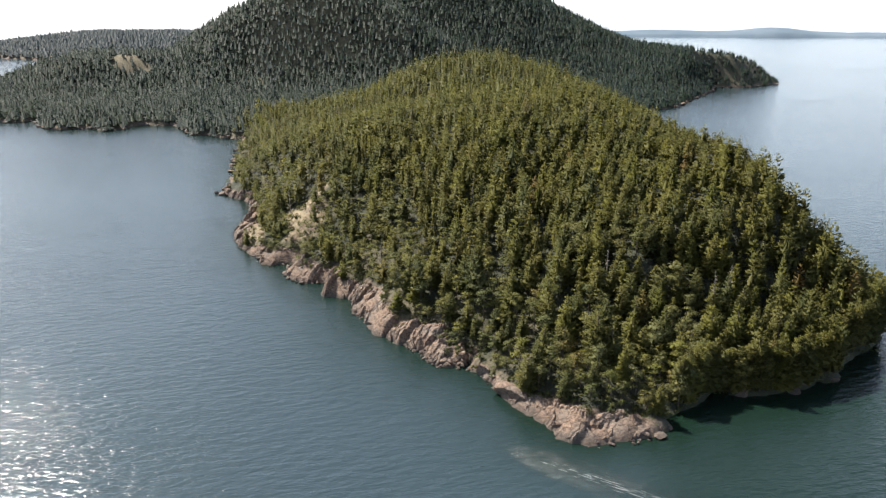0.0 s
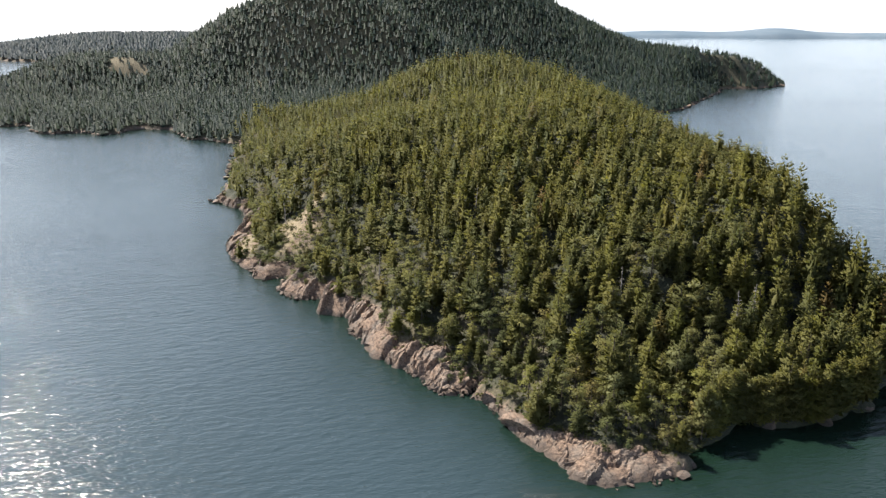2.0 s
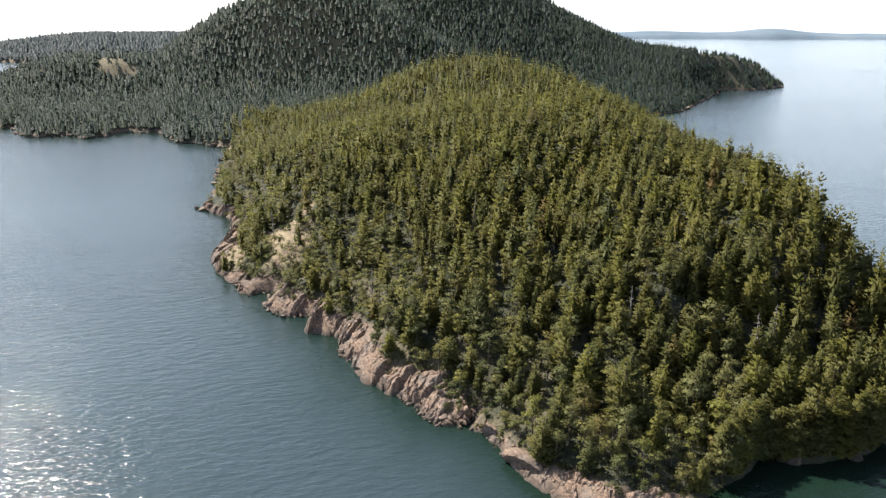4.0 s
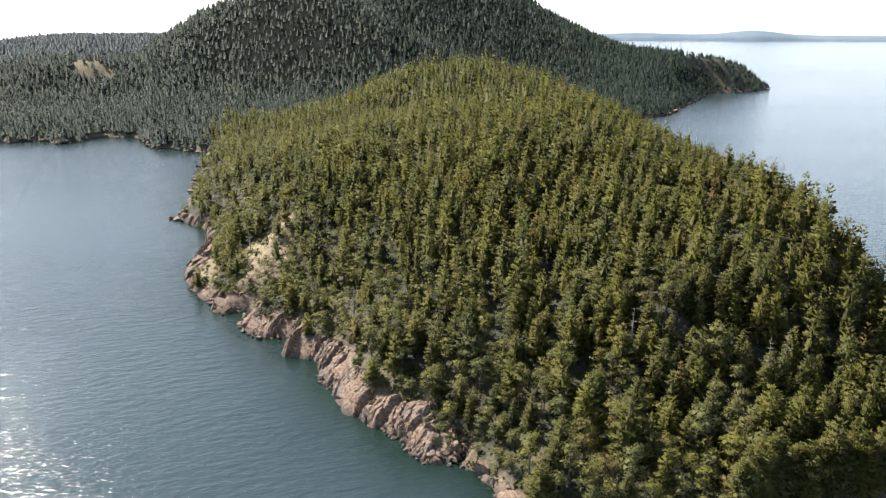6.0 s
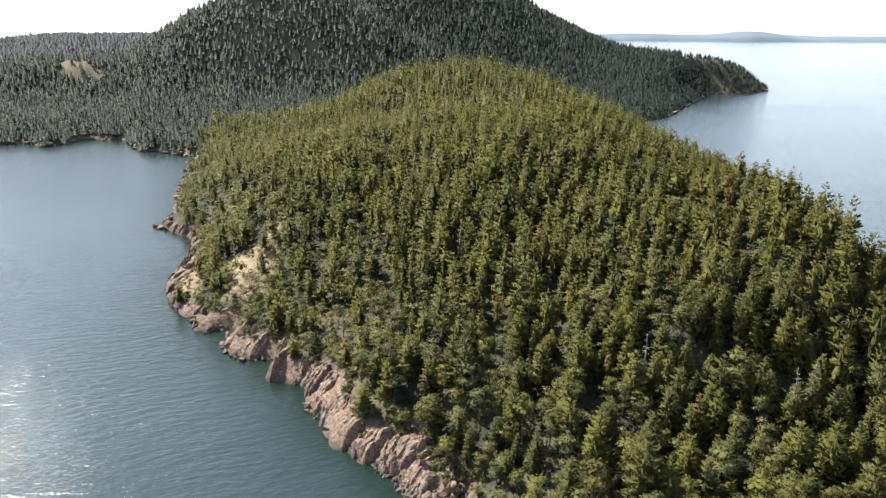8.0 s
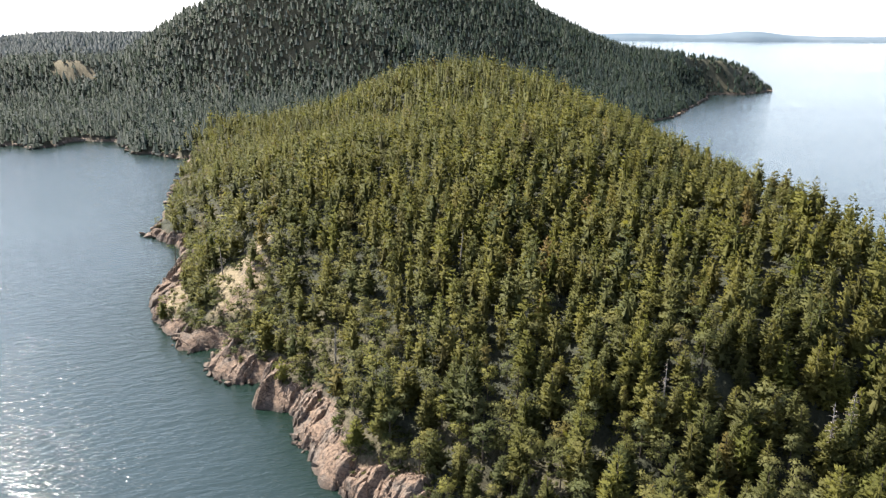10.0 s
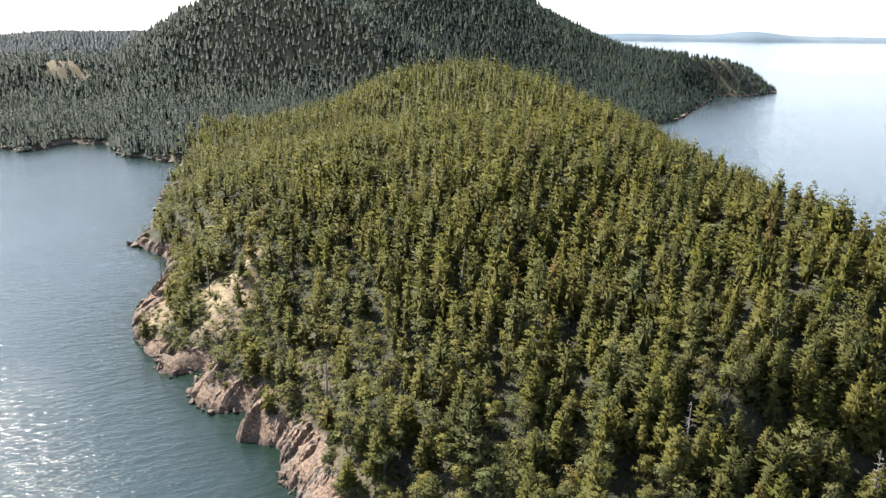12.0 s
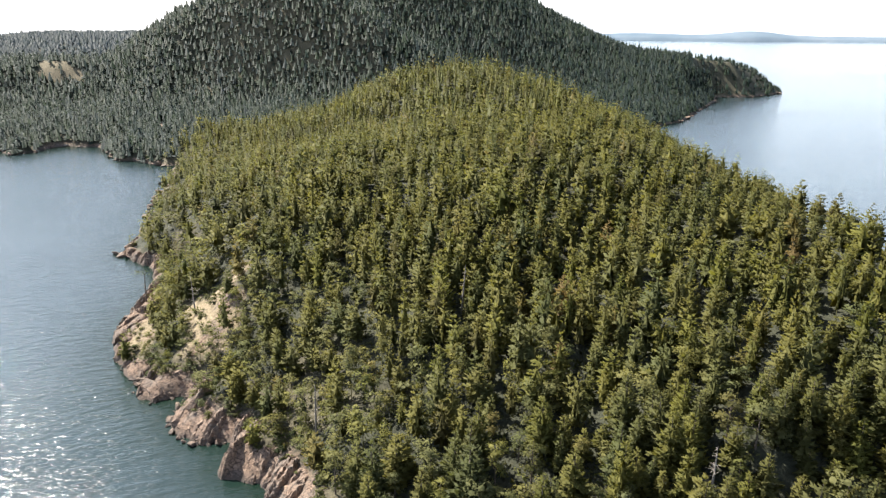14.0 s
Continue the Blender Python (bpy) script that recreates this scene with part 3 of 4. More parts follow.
def round_crown(rng, tall, radius, lobes, tufts, size):
    """A pine's or broadleaf's crown: several uneven clumps of tufts with gaps between."""
    base, out, width, inner = [], [], [], []
    for k in range(lobes):
        a, q = rng.uniform(0, 6.28), radius * 0.62 * math.sqrt(rng.uniform(0, 1))
        f = rng.uniform(0.36, 0.93) - 0.2 * q / radius
        centre = np.array([math.cos(a) * q, math.sin(a) * q, f * tall])
        r = radius * rng.uniform(0.26, 0.46)
        inner.append(lump(rng, centre, r * 0.5))
        for j in range(tufts):
            v = rng.normal(0, 1, 3)
            v[2] = abs(v[2]) * 0.9 - 0.25
            v /= np.linalg.norm(v)
            p = centre + v * r * np.array([1, 1, 0.48]) * rng.uniform(0.55, 1.0)
            o = v * np.array([1, 1, 0.5]) + rng.normal(0, 0.45, 3)
            base.append(p)
            out.append(o / np.linalg.norm(o) * size * rng.uniform(0.7, 1.3))
            width.append(size * 0.2 * rng.uniform(0.7, 1.3))
    return joined(inner + [sprays(np.array(base), np.array(out), np.array(width), 0.1, rng)])


def limb(points, radii, sides=6):
    """A tapered bent stem through points."""
    verts, faces = [], []
    for p, r in zip(points, radii):
        for k in range(sides):
            a = 6.283 * k / sides
            verts.append((p[0] + math.cos(a) * r, p[1] + math.sin(a) * r, p[2]))
    for i in range(len(points) - 1):
        for k in range(sides):
            a, b = i * sides + k, i * sides + (k + 1) % sides
            faces += [(a, b, b + sides), (a, b + sides, a + sides)]
    return np.array(verts), np.array(faces, np.int32)


def joined(pieces):
    verts, faces, at = [], [], 0
    for v, f in pieces:
        verts.append(v)
        faces.append(f + at)
        at += len(v)
    return np.concatenate(verts), np.concatenate(faces)


def stem(rng, tall, width, limbs, reach, low=0.2):
    """Trunk with a few limbs."""
    bend = rng.normal(0, 0.012 * tall, 2)
    fs = (0, 0.3, 0.65, 0.97)
    pts = [(bend[0] * f * f, bend[1] * f * f, f * tall - (0.6 if f == 0 else 0)) for f in fs]
    pieces = [limb(pts, [width, width * 0.75, width * 0.42, width * 0.08])]
    for k in range(limbs):
        f = rng.uniform(low, 0.85)
        a, r = rng.uniform(0, 6.28), reach * rng.uniform(0.5, 1.0) * (1.1 - f)
        p = np.array([bend[0] * f * f, bend[1] * f * f, f * tall])
        q = p + np.array([math.cos(a) * r, math.sin(a) * r, r * rng.uniform(0.05, 0.5)])
        w = width * 0.28
        pieces.append(limb([p, (p + q) / 2 + [0, 0, 0.1 * r], q], [w, w * 0.6, w * 0.15], 4))
    return joined(pieces)


def spread(spacing, x0, x1, y0, y1, rng):
    """Uneven planting positions, about spacing metres apart."""
    nx, ny = int((x1 - x0) / spacing), int((y1 - y0) / spacing)
    i, j = np.meshgrid(np.arange(nx), np.arange(ny))
    x = x0 + (i + 0.5 * (j % 2) + rng.uniform(-0.41, 0.41, i.shape)) * spacing
    y = y0 + (j + rng.uniform(-0.41, 0.41, i.shape)) * spacing
    return x.ravel(), y.ravel()


def woods(name, label, x, y, z, size, turn, tint, templates, pick, leaf, lift=0.5):
    """One mesh of many trees, each a turned and sized copy of one of the templates."""
    rng = np.random.default_rng(len(x))
    verts, faces, normals, tints, at = [], [], [], [], 0
    for k, (tv, tf) in enumerate(templates):
        who = np.nonzero(pick == k)[0]
        if not len(who):
            continue
        tn, tf = crown_normals(tv, tf, 1.0, np.abs(tv[:, :2]).max() * 0.75, rng, lift)
        c, s = np.cos(turn[who])[:, None], np.sin(turn[who])[:, None]
        w, h = size[who, 0][:, None], size[who, 1][:, None]
        v = np.stack([(tv[:, 0] * c - tv[:, 1] * s) * w + x[who][:, None], (tv[:, 0] * s + tv[:, 1] * c) * w + y[who][:, None], tv[:, 2] * h + z[who][:, None]], -1)
        n = np.stack([tn[:, 0] * c - tn[:, 1] * s, tn[:, 0] * s + tn[:, 1] * c, tn[:, 2] + 0 * c], -1)
        verts.append(v.reshape(-1, 3))
        normals.append(n.reshape(-1, 3))
        faces.append((tf[None] + np.arange(len(who))[:, None, None] * len(tv)).reshape(-1, 3) + at)
        tints.append(np.repeat(tint[who], len(tv)))
        at += len(who) * len(tv)
    me = mesh_from(name, np.concatenate(verts), np.concatenate(faces), [leaf], [("tint", np.concatenate(tints))], normals=np.concatenate(normals))
    return tagged(new(name, me), label, "forest", kind="stuff")


def far_fir(rng, start, tall, tips):
    """A conifer for the far slopes: overlapping drooping boughs from the foot to the tip."""
    f = start + (0.92 - start) * np.arange(tips) / (tips - 1) + rng.normal(0, 0.02, tips)
    a = 2.4 * np.arange(tips) + rng.uniform(0, 6.28) + rng.normal(0, 0.2, tips)
    r = 0.3 * (1 - 0.9 * f) ** 0.8 * rng.uniform(0.8, 1.2, tips)
    o = np.stack([np.cos(a) * r, np.sin(a) * r, rng.normal(0.0, 0.03, tips)], 1)
    base = np.stack([0 * f, 0 * f, f * tall], 1)
    tip = sprays(base, o * 1.05, r * rng.uniform(0.34, 0.5, tips), 0.2, rng, 0.4)
    return joined([skirts(rng, tall * 0.8, 0.2, start, 1, 5), tip])


def with_trunk(crown, tall, width):
    return joined([crown, limb([(0, 0, -0.6), (0, 0, tall * 0.9)], [width, width * 0.2], 3)])


def plant():
    rng = np.random.default_rng(7)
    # the near hill, as far as the neck of land
    x, y = spread(4.5, -170, 165, 130, 660, rng)
    # and a fringe leaning out along the shaded bank
    i, f = rng.integers(len(COAST) - 20, len(COAST) - 1, 240), rng.uniform(0, 1, (240, 1))
    fringe = COAST[i] * (1 - f) + COAST[i + 1] * f + np.stack([-rng.uniform(0.2, 3.5, 240), rng.uniform(0, 2.5, 240)], 1)
    x, y = np.append(x, fringe[:, 0]), np.append(y, fringe[:, 1])
    d = shore_distance(x, y)
    band = rock_band(x, y)
    near, far, slab = bare(x, y)
    keep = (d > np.where(x > 53, 0.15, np.maximum(band + 1.0, 0.9))) & (rng.uniform(0, 1, len(x)) > np.maximum(near * 0.9, 0.02))
    x, y, d = x[keep], y[keep], d[keep]
    z = height(x, y, d)
    n = len(x)
    # pines and broadleaves towards the sunny shore, firs behind
    shore = smooth(70, 10, d) * smooth(95, 35, x) + 0.12
    pine = rng.uniform(0, 1, n) < shore * 0.6
    tall = rng.normal(11.3, 2.9, n) * (0.7 + 0.3 * smooth(2, 20, d)) * np.where(pine, 0.78, 1.0)
    tall = np.where((x > 58) & (y < 215) & (d < 14), np.maximum(tall, 10.5) * 1.12, tall)
    tall = np.clip(tall, 4, 18) * (1 - 0.33 * smooth(60, 95, x) * smooth(235, 275, y)) * (1 + 0.25 * smooth(108, 120, x) * smooth(240, 225, y))
    wide = np.clip(rng.normal(1.0, 0.2, n), 0.6, 1.5) * np.where(pine, 3.1, 3.35) * np.clip(tall / 12.6, 0.6, 1.25) ** 0.6
    tint = np.where(rng.uniform(0, 1, n) < 0.012, 1.3, np.clip(rng.normal(0.5, 0.32, n), 0, 1))
    turn = rng.uniform(0, 6.28, n)
    # the stretch of wood nearest to the flight: trees of their own
    own = (y < 218) & (x > -14 - 0.3 * (y - 180)) & (x < 92 - 0.3 * (y - 180)) & (d > 0)
    plant_own(x[own], y[own], z[own], tall[own], wide[own], turn[own], pine[own], rng)
    rest = ~own
    fir1 = [with_trunk(fir_crown(rng, 1.0, 0.3, 9, 6, 7, 3, 6, 1.35, 0.2), 0.9, 0.012) for k in range(12)]
    middle = [with_trunk(fir_crown(rng, 1.0, 0.3, 7, 6, 4, 2, 6, 1.7, 0.22), 0.9, 0.012) for k in range(10)]
    fir2 = [with_trunk(fir_crown(rng, 1.0, 0.3, 5, 5, 2, 2, 5, 2.4, 0.22), 0.9, 0.012) for k in range(8)]
    pine1 = [with_trunk(round_crown(rng, 1.0, 0.3, 11, 26, 0.062), 0.9, 0.014) for k in range(7)]
    pine2 = [with_trunk(round_crown(rng, 1.0, 0.3, 7, 8, 0.12), 0.9, 0.014) for k in range(6)]
    for name, label, mask, templates, leaf, full in (
            ("fir_wood", "dense conifer wood on the near slope", rest & ~pine & (y < 315), fir1, FIR_LEAF, 0.3),
            ("fir_wood", "dense conifer wood on the hill's shoulder", rest & ~pine & (y >= 315) & (y < 420), middle, FIR_LEAF, 0.3),
            ("fir_wood", "dense conifer wood over the hill's back", rest & ~pine & (y >= 420), fir2, FIR_LEAF, 0.3),
            ("pine_wood", "olive-green shore pines above the rocks", rest & pine & (y < 315), pine1, PINE_LEAF, 0.3),
            ("pine_wood", "olive-green pines further along the shore", rest & pine & (y >= 315), pine2, PINE_LEAF, 0.3)):
        m = np.nonzero(mask)[0]
        size = np.stack([wide[m] / full, tall[m]], 1)
        woods(name, label, x[m], y[m], z[m] - 0.3, size, turn[m], tint[m], templates, rng.integers(0, len(templates), len(m)), leaf)
    # the big hill behind
    x, y = spread(4.3, -600, 540, 585, 1530, rng)
    d = shore_distance(x, y)
    near, far, slab = bare(x, y)
    beach = ((x > -282) & (x < -242) & (y > 640) & (y < 662)) | ((x > 394) & (x < 432) & (y > 1080) & (y < 1089))
    keep = (d > 0.3) & ~(beach & (d < 3.5)) & ~((y < 660) & (x > -165)) & (rng.uniform(0, 1, len(x)) > np.maximum(far * 0.9, slab * 1.2))
    x, y, d = x[keep], y[keep], d[keep]
    z = height(x, y, d)
    keep = (y < 1090) | (rng.uniform(0, 1, len(x)) < 0.3)
    x, y, z, d = x[keep], y[keep], z[keep], d[keep]
    n = len(x)
    tall = np.clip(rng.normal(10.3, 2.4, n), 4.5, 16)
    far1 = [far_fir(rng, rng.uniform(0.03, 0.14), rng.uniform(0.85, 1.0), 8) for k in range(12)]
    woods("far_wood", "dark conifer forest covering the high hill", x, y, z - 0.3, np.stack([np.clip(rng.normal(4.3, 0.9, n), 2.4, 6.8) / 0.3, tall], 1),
          rng.uniform(0, 6.28, n), np.clip(rng.normal(0.5, 0.28, n), 0, 1), far1, rng.integers(0, 12, n), FAR_HAZED_LEAF, 2.0)
    # the island beyond the bay
    x, y = spread(9.0, -1350, -350, 1650, 2120, rng)
    z = left_island_height(x, y)
    keep = (z > 4) & (rng.uniform(0, 1, len(x)) < 0.9)
    x, y, z = x[keep], y[keep], z[keep]
    n = len(x)
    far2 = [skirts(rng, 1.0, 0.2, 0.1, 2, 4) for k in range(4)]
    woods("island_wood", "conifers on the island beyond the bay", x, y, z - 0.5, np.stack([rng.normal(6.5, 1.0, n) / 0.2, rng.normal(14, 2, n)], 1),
          rng.uniform(0, 6.28, n), rng.uniform(0, 1, n), far2, rng.integers(0, 4, n), HAZE_BLUE_LEAF, 1.5)


def tree_models(rng, kind, count):
    """Trees with a trunk and a crown, at the origin, to be copied; returns their height and reach too."""
    models = []
    for k in range(count):
        thing = new("fir_tree" if kind == "fir" else "pine_tree")
        if kind == "fir":
            tagged(thing, "tall conifer with layered drooping green boughs", "tree", "trees of the near wood")
            tall, radius = 12.6, 3.75
            sv, sf = stem(rng, tall, 0.24, 6, 2.2)
            cv, cf = fir_crown(rng, tall, radius, 14, 8, 9, 4, 6, 1.0)
            leaf = FIR_LEAF
        else:
            tagged(thing, "short olive-green pine with an open clumpy crown", "tree", "trees of the near wood")
            tall, radius = 10.0, 3.2
            sv, sf = stem(rng, tall * 0.85, 0.2, 9, 3.2, 0.35)
            cv, cf = round_crown(rng, tall, radius, 16, 40, 0.45)
            leaf = PINE_LEAF
        part("trunk", mesh_from("trunk", sv, sf, [BARK], flat=False), thing, "brown bark")
        cn, cf = crown_normals(cv, cf, tall, radius * 0.75, rng)
        part("crown", mesh_from("crown", cv, cf, [leaf], [("tint", np.full(len(cv), rng.uniform(0.2, 0.8)))], normals=cn), thing)
        models.append((thing, tall, radius))
    return models


def plant_own(x, y, z, tall, wide, turn, pine, rng):
    models = {True: tree_models(rng, "pine", 6), False: tree_models(rng, "fir", 8)}
    first = set()
    for i in range(len(x)):
        k = int(rng.integers(0, len(models[bool(pine[i])])))
        thing, h, r = models[bool(pine[i])][k]
        s = tall[i] / h
        w = 0.5 * s + 0.5 * wide[i] / r
        m = Matrix.Translation((x[i], y[i], z[i] - 0.2)) @ Matrix.Rotation(turn[i], 4, "Z") @ Matrix.Diagonal((w, w, s, 1))
        if thing.name not in first:
            first.add(thing.name)
            thing["home"] = 1
            place_first.append((thing, m))
        else:
            c = copy_thing(thing, m)
            c.matrix_basis = m
    for thing, m in place_first:
        thing.matrix_basis = m
        del thing["home"]


place_first = []
plant()


# ---------------------------------------------------------------- rocks, shrubs and dead trees
def outcrop(rng, size, detail=4):
    """An angular weathered rock: a lump cut by random joint planes, then roughened."""
    bm = bmesh.new()
    bmesh.ops.create_icosphere(bm, subdivisions=detail, radius=1.0)
    cuts = [(Vector(rng.normal(0, 1, 3)).normalized(), rng.uniform(0.3, 0.62)) for k in range(13)]
    shift = Vector(rng.uniform(-50, 50, 3))
    for v in bm.verts:
        p = v.co.copy()
        for nrm, at in cuts:
            over = p.dot(nrm) - at
            if over > 0:
                p -= nrm * over
        rough = noise.fractal(p * 2.3 + shift, 1.0, 2.0, 5) * 0.05
        p += p.normalized() * rough
        v.co = Vector((p.x * size[0], p.y * size[1], p.z * size[2])) * 1.45
    me = bpy.data.meshes.new("outcrop")
    bm.to_mesh(me)
    bm.free()
    me.materials.append(ROCK)
    return me


def build_outcrops():
    rng = np.random.default_rng(21)
    # place, half sizes, turn and tilt of the rocks that stand out along the shore
    big = [(-55.5, 256.5, 6.0, 4.6, 6.0, 35, 14), (-49.3, 248.6, 3.8, 1.9, 3.6, 35, 26), (-39, 237.5, 3.4, 2.6, 2.4, 20, 10), (-69, 268.5, 5.0, 3.4, 4.4, 30, 12),
           (-78, 283, 3.4, 4.4, 4.2, 20, 12), (-90, 302, 3.0, 5.0, 4.6, 10, 10), (-28, 223, 3.0, 3.4, 3.0, 30, 14), (-19, 206, 5.4, 5.2, 4.2, 40, 20),
           (-10.5, 195, 3.0, 2.2, 2.6, 30, 12), (2.5, 183, 4.2, 3.2, 3.6, 20, 10), (-1.5, 183, 2.6, 2.2, 2.4, 60, 10), (12, 176, 3.0, 3.6, 3.2, 40, 14),
           (19, 164, 4.2, 5.2, 2.8, 25, 14), (36, 148, 7.5, 4.4, 2.0, 5, 5),
           (78, 166, 3.4, 2.2, 1.7, 15, 8), (92, 168.5, 2.6, 1.6, 1.2, 60, 8), (104, 174, 2.8, 1.8, 1.6, 40, 8), (-118, 384, 5.5, 4.4, 3.4, 30, 10), (-126, 420, 3.4, 5.0, 3.4, 10, 8)]
    for x, y, a, b, c, turn, tilt in big:
        ob = new("rock_outcrop", outcrop(rng, (a, b, c)))
        ob.matrix_basis = pose(x, y, -0.02 * c, tilt * 0.4, tilt, turn)
        tagged(ob, "large angular tan rock rising from the sea", "rock", "rocks along the shore")
    shapes = [outcrop(rng, (1.0, 0.8, 0.7), 2) for k in range(6)]
    shore = range(len(COAST) - 1)
    far = [(i, 1.0) for i in shore if COAST[i][1] > 372 and COAST[i][0] < -100 and COAST[i][1] < 720] + [(i, 1.3) for i in shore if COAST[i][0] > 250 and 850 < COAST[i][1] < 1160]
    for i, size in far:
        long = math.hypot(*(COAST[i + 1] - COAST[i]))
        for f in np.arange(0.1, 1.0, 8.0 / long):
            x, y = COAST[i] * (1 - f) + COAST[i + 1] * f + rng.normal(0, 1.5, 2)
            s = size * rng.uniform(1.2, 3.2)
            ob = new("rock_outcrop", shapes[int(rng.integers(0, 6))])
            ob.matrix_basis = pose(x, y, 0.2 * s, *rng.uniform(-15, 15, 2), rng.uniform(0, 360)) @ Matrix.Diagonal((s, s, s * rng.uniform(0.6, 1.1), 1))
            tagged(ob, "weathered tan rock on the far shore", "rock", "rocks along the far shore")
    ends = int(np.argmax(COAST[:, 1] > 350))
    i, f = rng.integers(0, ends, 900), rng.uniform(0, 1, (900, 1))
    p = COAST[i] * (1 - f) + COAST[i + 1] * f + rng.normal(0, 1.5, (900, 2))
    d = shore_distance(p[:, 0], p[:, 1])
    rubble = fbm(p[:, 0], p[:, 1], 14, 2, 83) > -0.15
    for k in np.nonzero((d > -1.2) & (d < 2.0) & rubble)[0][:260]:
        s = min(1.7, 0.35 + rng.exponential(0.38))
        ob = new("boulder", shapes[int(rng.integers(0, 6))])
        ob.matrix_basis = Matrix.Translation((p[k, 0], p[k, 1], max(0.0, d[k] * 0.9) + 0.15 * s)) @ Euler(rng.uniform(-0.5, 0.5, 3) + np.array([0, 0, rng.uniform(0, 6)])).to_matrix().to_4x4() @ Matrix.Diagonal((s, s, s, 1))
        tagged(ob, "weathered tan boulder at the waterline", "boulder", "boulders along the shore")


def build_shrubs():
    rng = np.random.default_rng(33)
    shapes = []
    for k in range(6):
        v, f = round_crown(rng, 1.0, 0.75, 6, 24, 0.18)
        v[:, 2] = v[:, 2] * 1.1 - 0.25
        n, f = crown_normals(v, f, 1.0, 0.6, rng)
        shapes.append(mesh_from("shrub", v, f, [SHRUB_LEAF], [("tint", np.full(len(v), rng.uniform(0.1, 1.0)))], normals=n))
    x, y = rng.uniform(-110, 140, 12000), rng.uniform(138, 345, 12000)
    d, band, gap = shore_distance(x, y), rock_band(x, y), bare(x, y)[0]
    z = height(x, y, d)
    keep = (d > 1.2) & (d < 45) & ((x < 62) | (y < 240)) & (((d > band - 1.5) & (d < band + 4.5)) | ((gap > 0.3) & (rng.uniform(0, 1, 12000) < 0.6)))
    for i in np.nonzero(keep)[0][:298]:
        s = rng.uniform(1.1, 2.4)
        ob = new("shrub", shapes[int(rng.integers(0, 6))])
        ob.matrix_basis = Matrix.Translation((x[i], y[i], z[i])) @ Matrix.Rotation(rng.uniform(0, 6.28), 4, "Z") @ Matrix.Diagonal((s, s, s * rng.uniform(0.8, 1.3), 1))
        tagged(ob, "low olive-green shrub above the shore rocks", "shrub", "shrubs along the shore")


def build_dead_trees():
    rng = np.random.default_rng(5)
    for x, y, tall, limbs, label in ((76, 188, 16, 90, "bare grey dead conifer among green firs"), (81, 191, 14, 80, "bare grey dead conifer among green firs"),
                                     (-90.5, 324, 10, 30, "dark weathered pine snag at the edge of the cliff"), (-66, 298, 12, 22, "slender grey dead tree in dry grass"),
                                     (-22, 236, 12, 16, "bleached snag with broken limbs"), (48, 200, 12, 30, "bare grey dead conifer among green firs"),
                                     (10, 262, 12, 26, "bare grey dead conifer among green firs")):
        d = shore_distance(np.array([x]), np.array([y]))
        z = float(height(np.array([x]), np.array([y]), d)[0])
        thing = tagged(new("dead_tree"), label, "dead tree", "dead trees")
        bend = rng.normal(0, 0.3, 2)
        part("trunk", mesh_from("trunk", *limb([(0, 0, -0.6), (bend[0], bend[1], tall * 0.5), (bend[0] * 2, bend[1] * 2, tall)], [0.26, 0.18, 0.05]), [BARK if 'cliff' in label else DEAD_WOOD], flat=False), thing)
        for k in range(limbs):
            f = rng.uniform(0.2, 0.97)
            a, r = rng.uniform(0, 6.28), (2.6 * (1 - f) + 0.5) * rng.uniform(0.6, 1.1)
            p = np.array([bend[0] * 2 * f, bend[1] * 2 * f, f * tall])
            q = p + np.array([math.cos(a) * r, math.sin(a) * r, r * rng.uniform(-0.2, 0.25)])
            part("branch", mesh_from("branch", *limb([p, (p + q) / 2 + [0, 0, 0.08 * r], q], [0.09, 0.06, 0.03], 4), [BARK if 'cliff' in label else DEAD_WOOD], flat=False), thing)
        if "pine" in label:
            tuft = sprays(rng.normal(0, 1, (60, 3)) * [1.5, 1.0, 0.35] + [-0.6, 0, tall * 0.95], rng.normal(0, 0.4, (60, 3)) + [0, 0, 0.2], rng.uniform(0.08, 0.16, 60), 0.0, rng)
            part("foliage", mesh_from("foliage", *tuft, [PINE_LEAF], [("tint", np.full(240, 0.4))]), thing, "thin green crown")
        thing.matrix_basis = pose(x, y, z, rng.normal(0, 2), rng.normal(0, 2), 0)


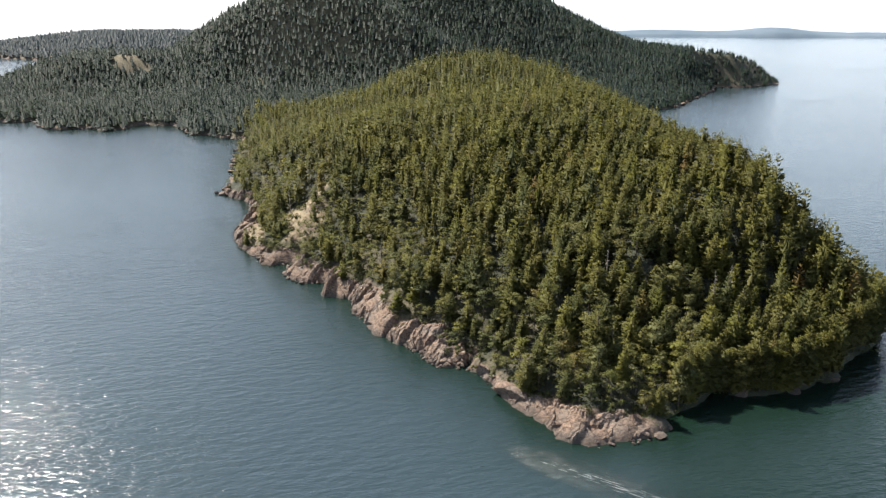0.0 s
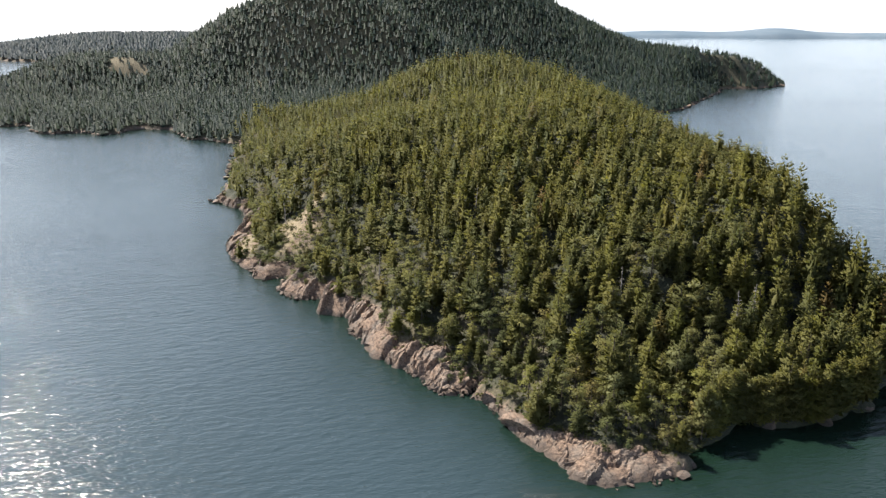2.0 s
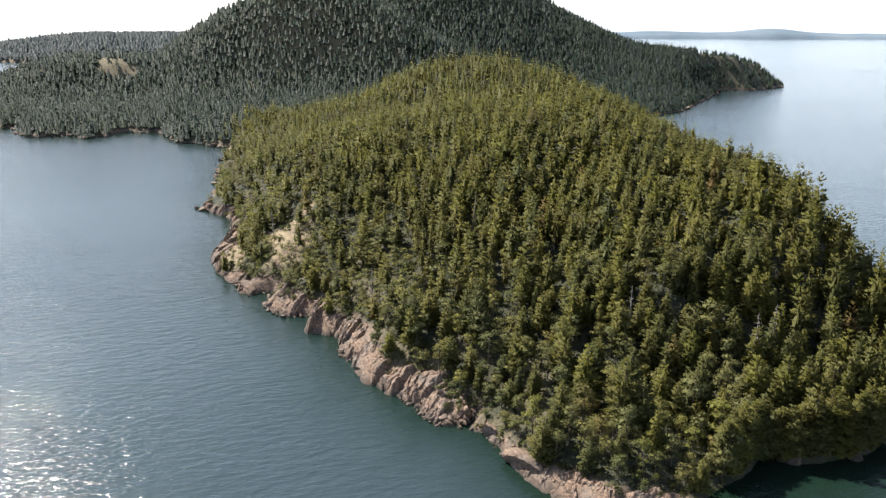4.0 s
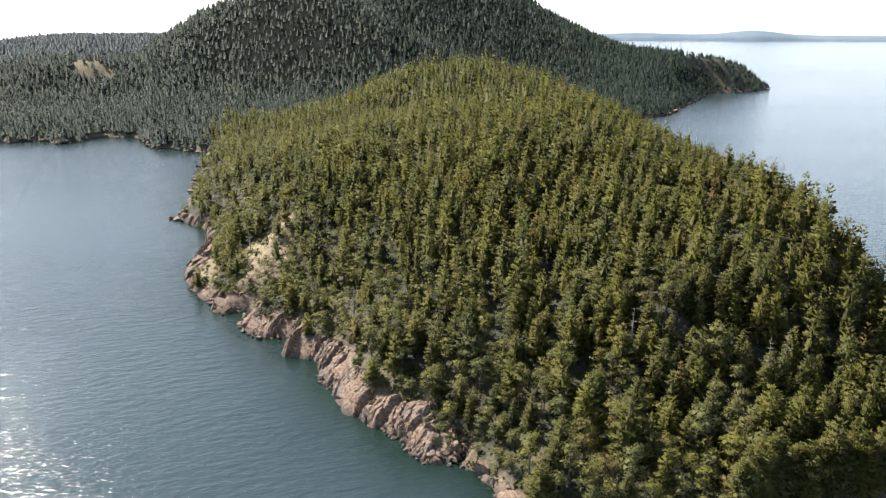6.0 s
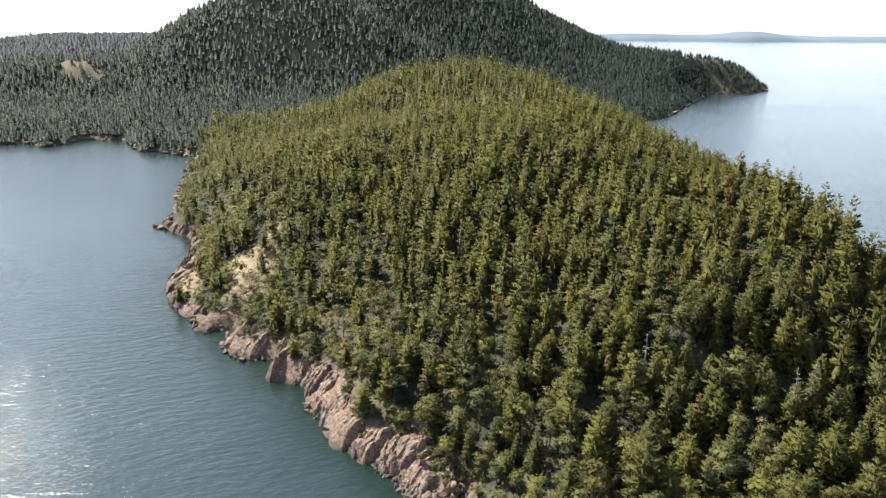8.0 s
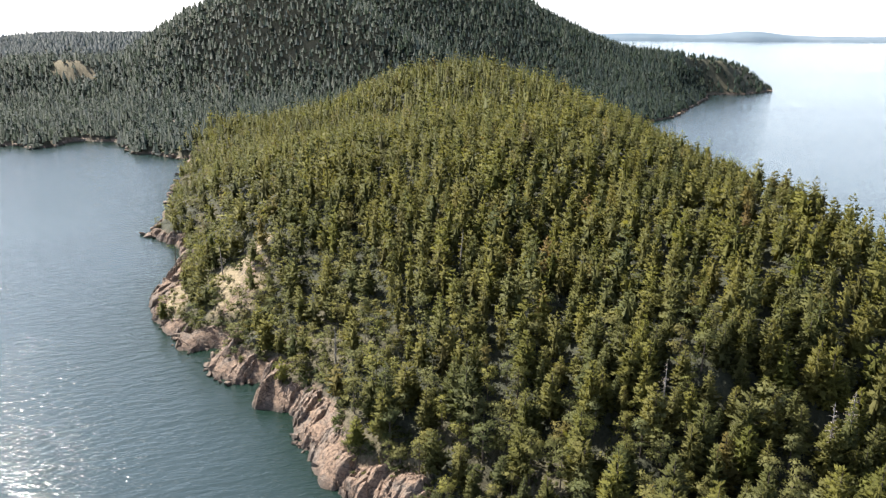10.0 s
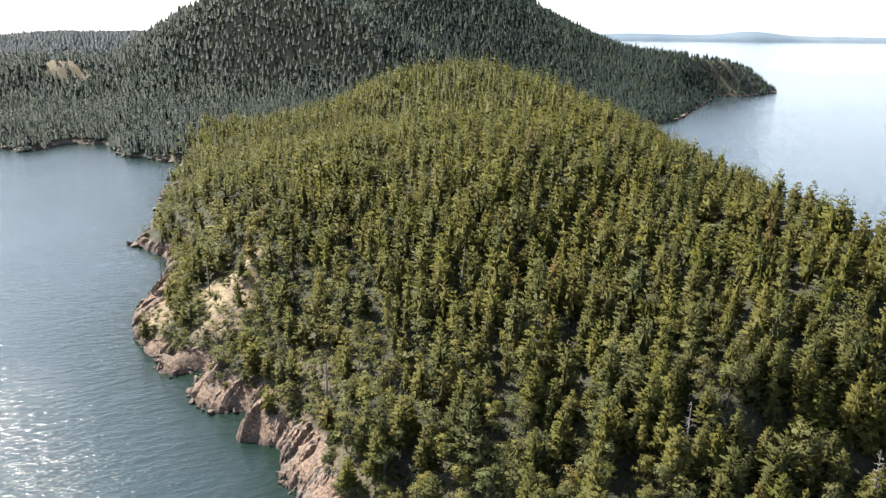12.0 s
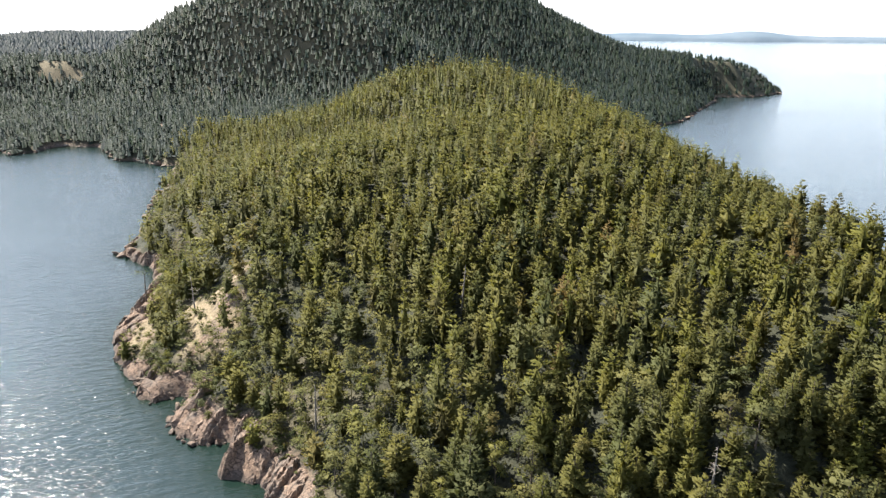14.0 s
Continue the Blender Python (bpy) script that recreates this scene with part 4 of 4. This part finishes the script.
def build_undergrowth():
    """Low scrub and bracken between the shore pines."""
    rng = np.random.default_rng(50)
    x, y = rng.uniform(-110, 140, 30000), rng.uniform(140, 400, 30000)
    d, band = shore_distance(x, y), rock_band(x, y)
    gap = bare(x, y)[0]
    keep = (d > np.where(x > 58, 0.2, band + 0.5)) & (d < np.where(x > 58, 30, 70)) & (y < 330) & (rng.uniform(0, 1, 30000) > 0.75 * gap)
    x, y, d = x[keep][:4600], y[keep][:4600], d[keep][:4600]
    n = len(x)
    low = []
    for k in range(6):
        v, f = sprays(rng.normal(0, 0.35, (11, 3)) * [1, 1, 0.3] + [0, 0, 0.5], rng.normal(0, 0.42, (11, 3)) + [0, 0, 0.15], rng.uniform(0.15, 0.3, 11), 0.1, rng)
        low.append((v * np.array([1, 1, 0.8]) - np.array([0, 0, 0.35]), f))
    size = np.stack([rng.uniform(0.7, 1.6, n), rng.uniform(0.6, 1.3, n)], 1)
    thing = woods("undergrowth", "low olive scrub between the shore pines", x, y, height(x, y, d), size, rng.uniform(0, 6.28, n), rng.uniform(0, 1, n), low, rng.integers(0, 6, n), SHRUB_LEAF)
    tagged(thing, category="scrub")


build_undergrowth()
build_outcrops()
build_shrubs()
build_dead_trees()


# ---------------------------------------------------------------- driftwood on the two small beaches
def build_driftwood():
    rng = np.random.default_rng(12)
    for x0, y0, x1, y1, count in ((-276, 651, -247, 657, 16), (396, 1086, 440, 1089, 18)):
        for k in range(count):
            f = rng.uniform(0, 1)
            long = rng.uniform(3, 8)
            me = mesh_from("log", *limb([(0, 0, -long / 2), (0.15, 0.1, 0), (0, 0, long / 2)], [0.3, 0.26, 0.2], 6), [DEAD_WOOD], flat=False)
            ob = new("driftwood_log", me)
            ob.matrix_basis = pose(x0 + (x1 - x0) * f, y0 + (y1 - y0) * f + rng.uniform(0, 4), rng.uniform(0.4, 1.3), 90, 0, 90 + rng.normal(0, 20))
            tagged(ob, "bleached driftwood log lying on the beach", "log", "driftwood logs")


build_driftwood()
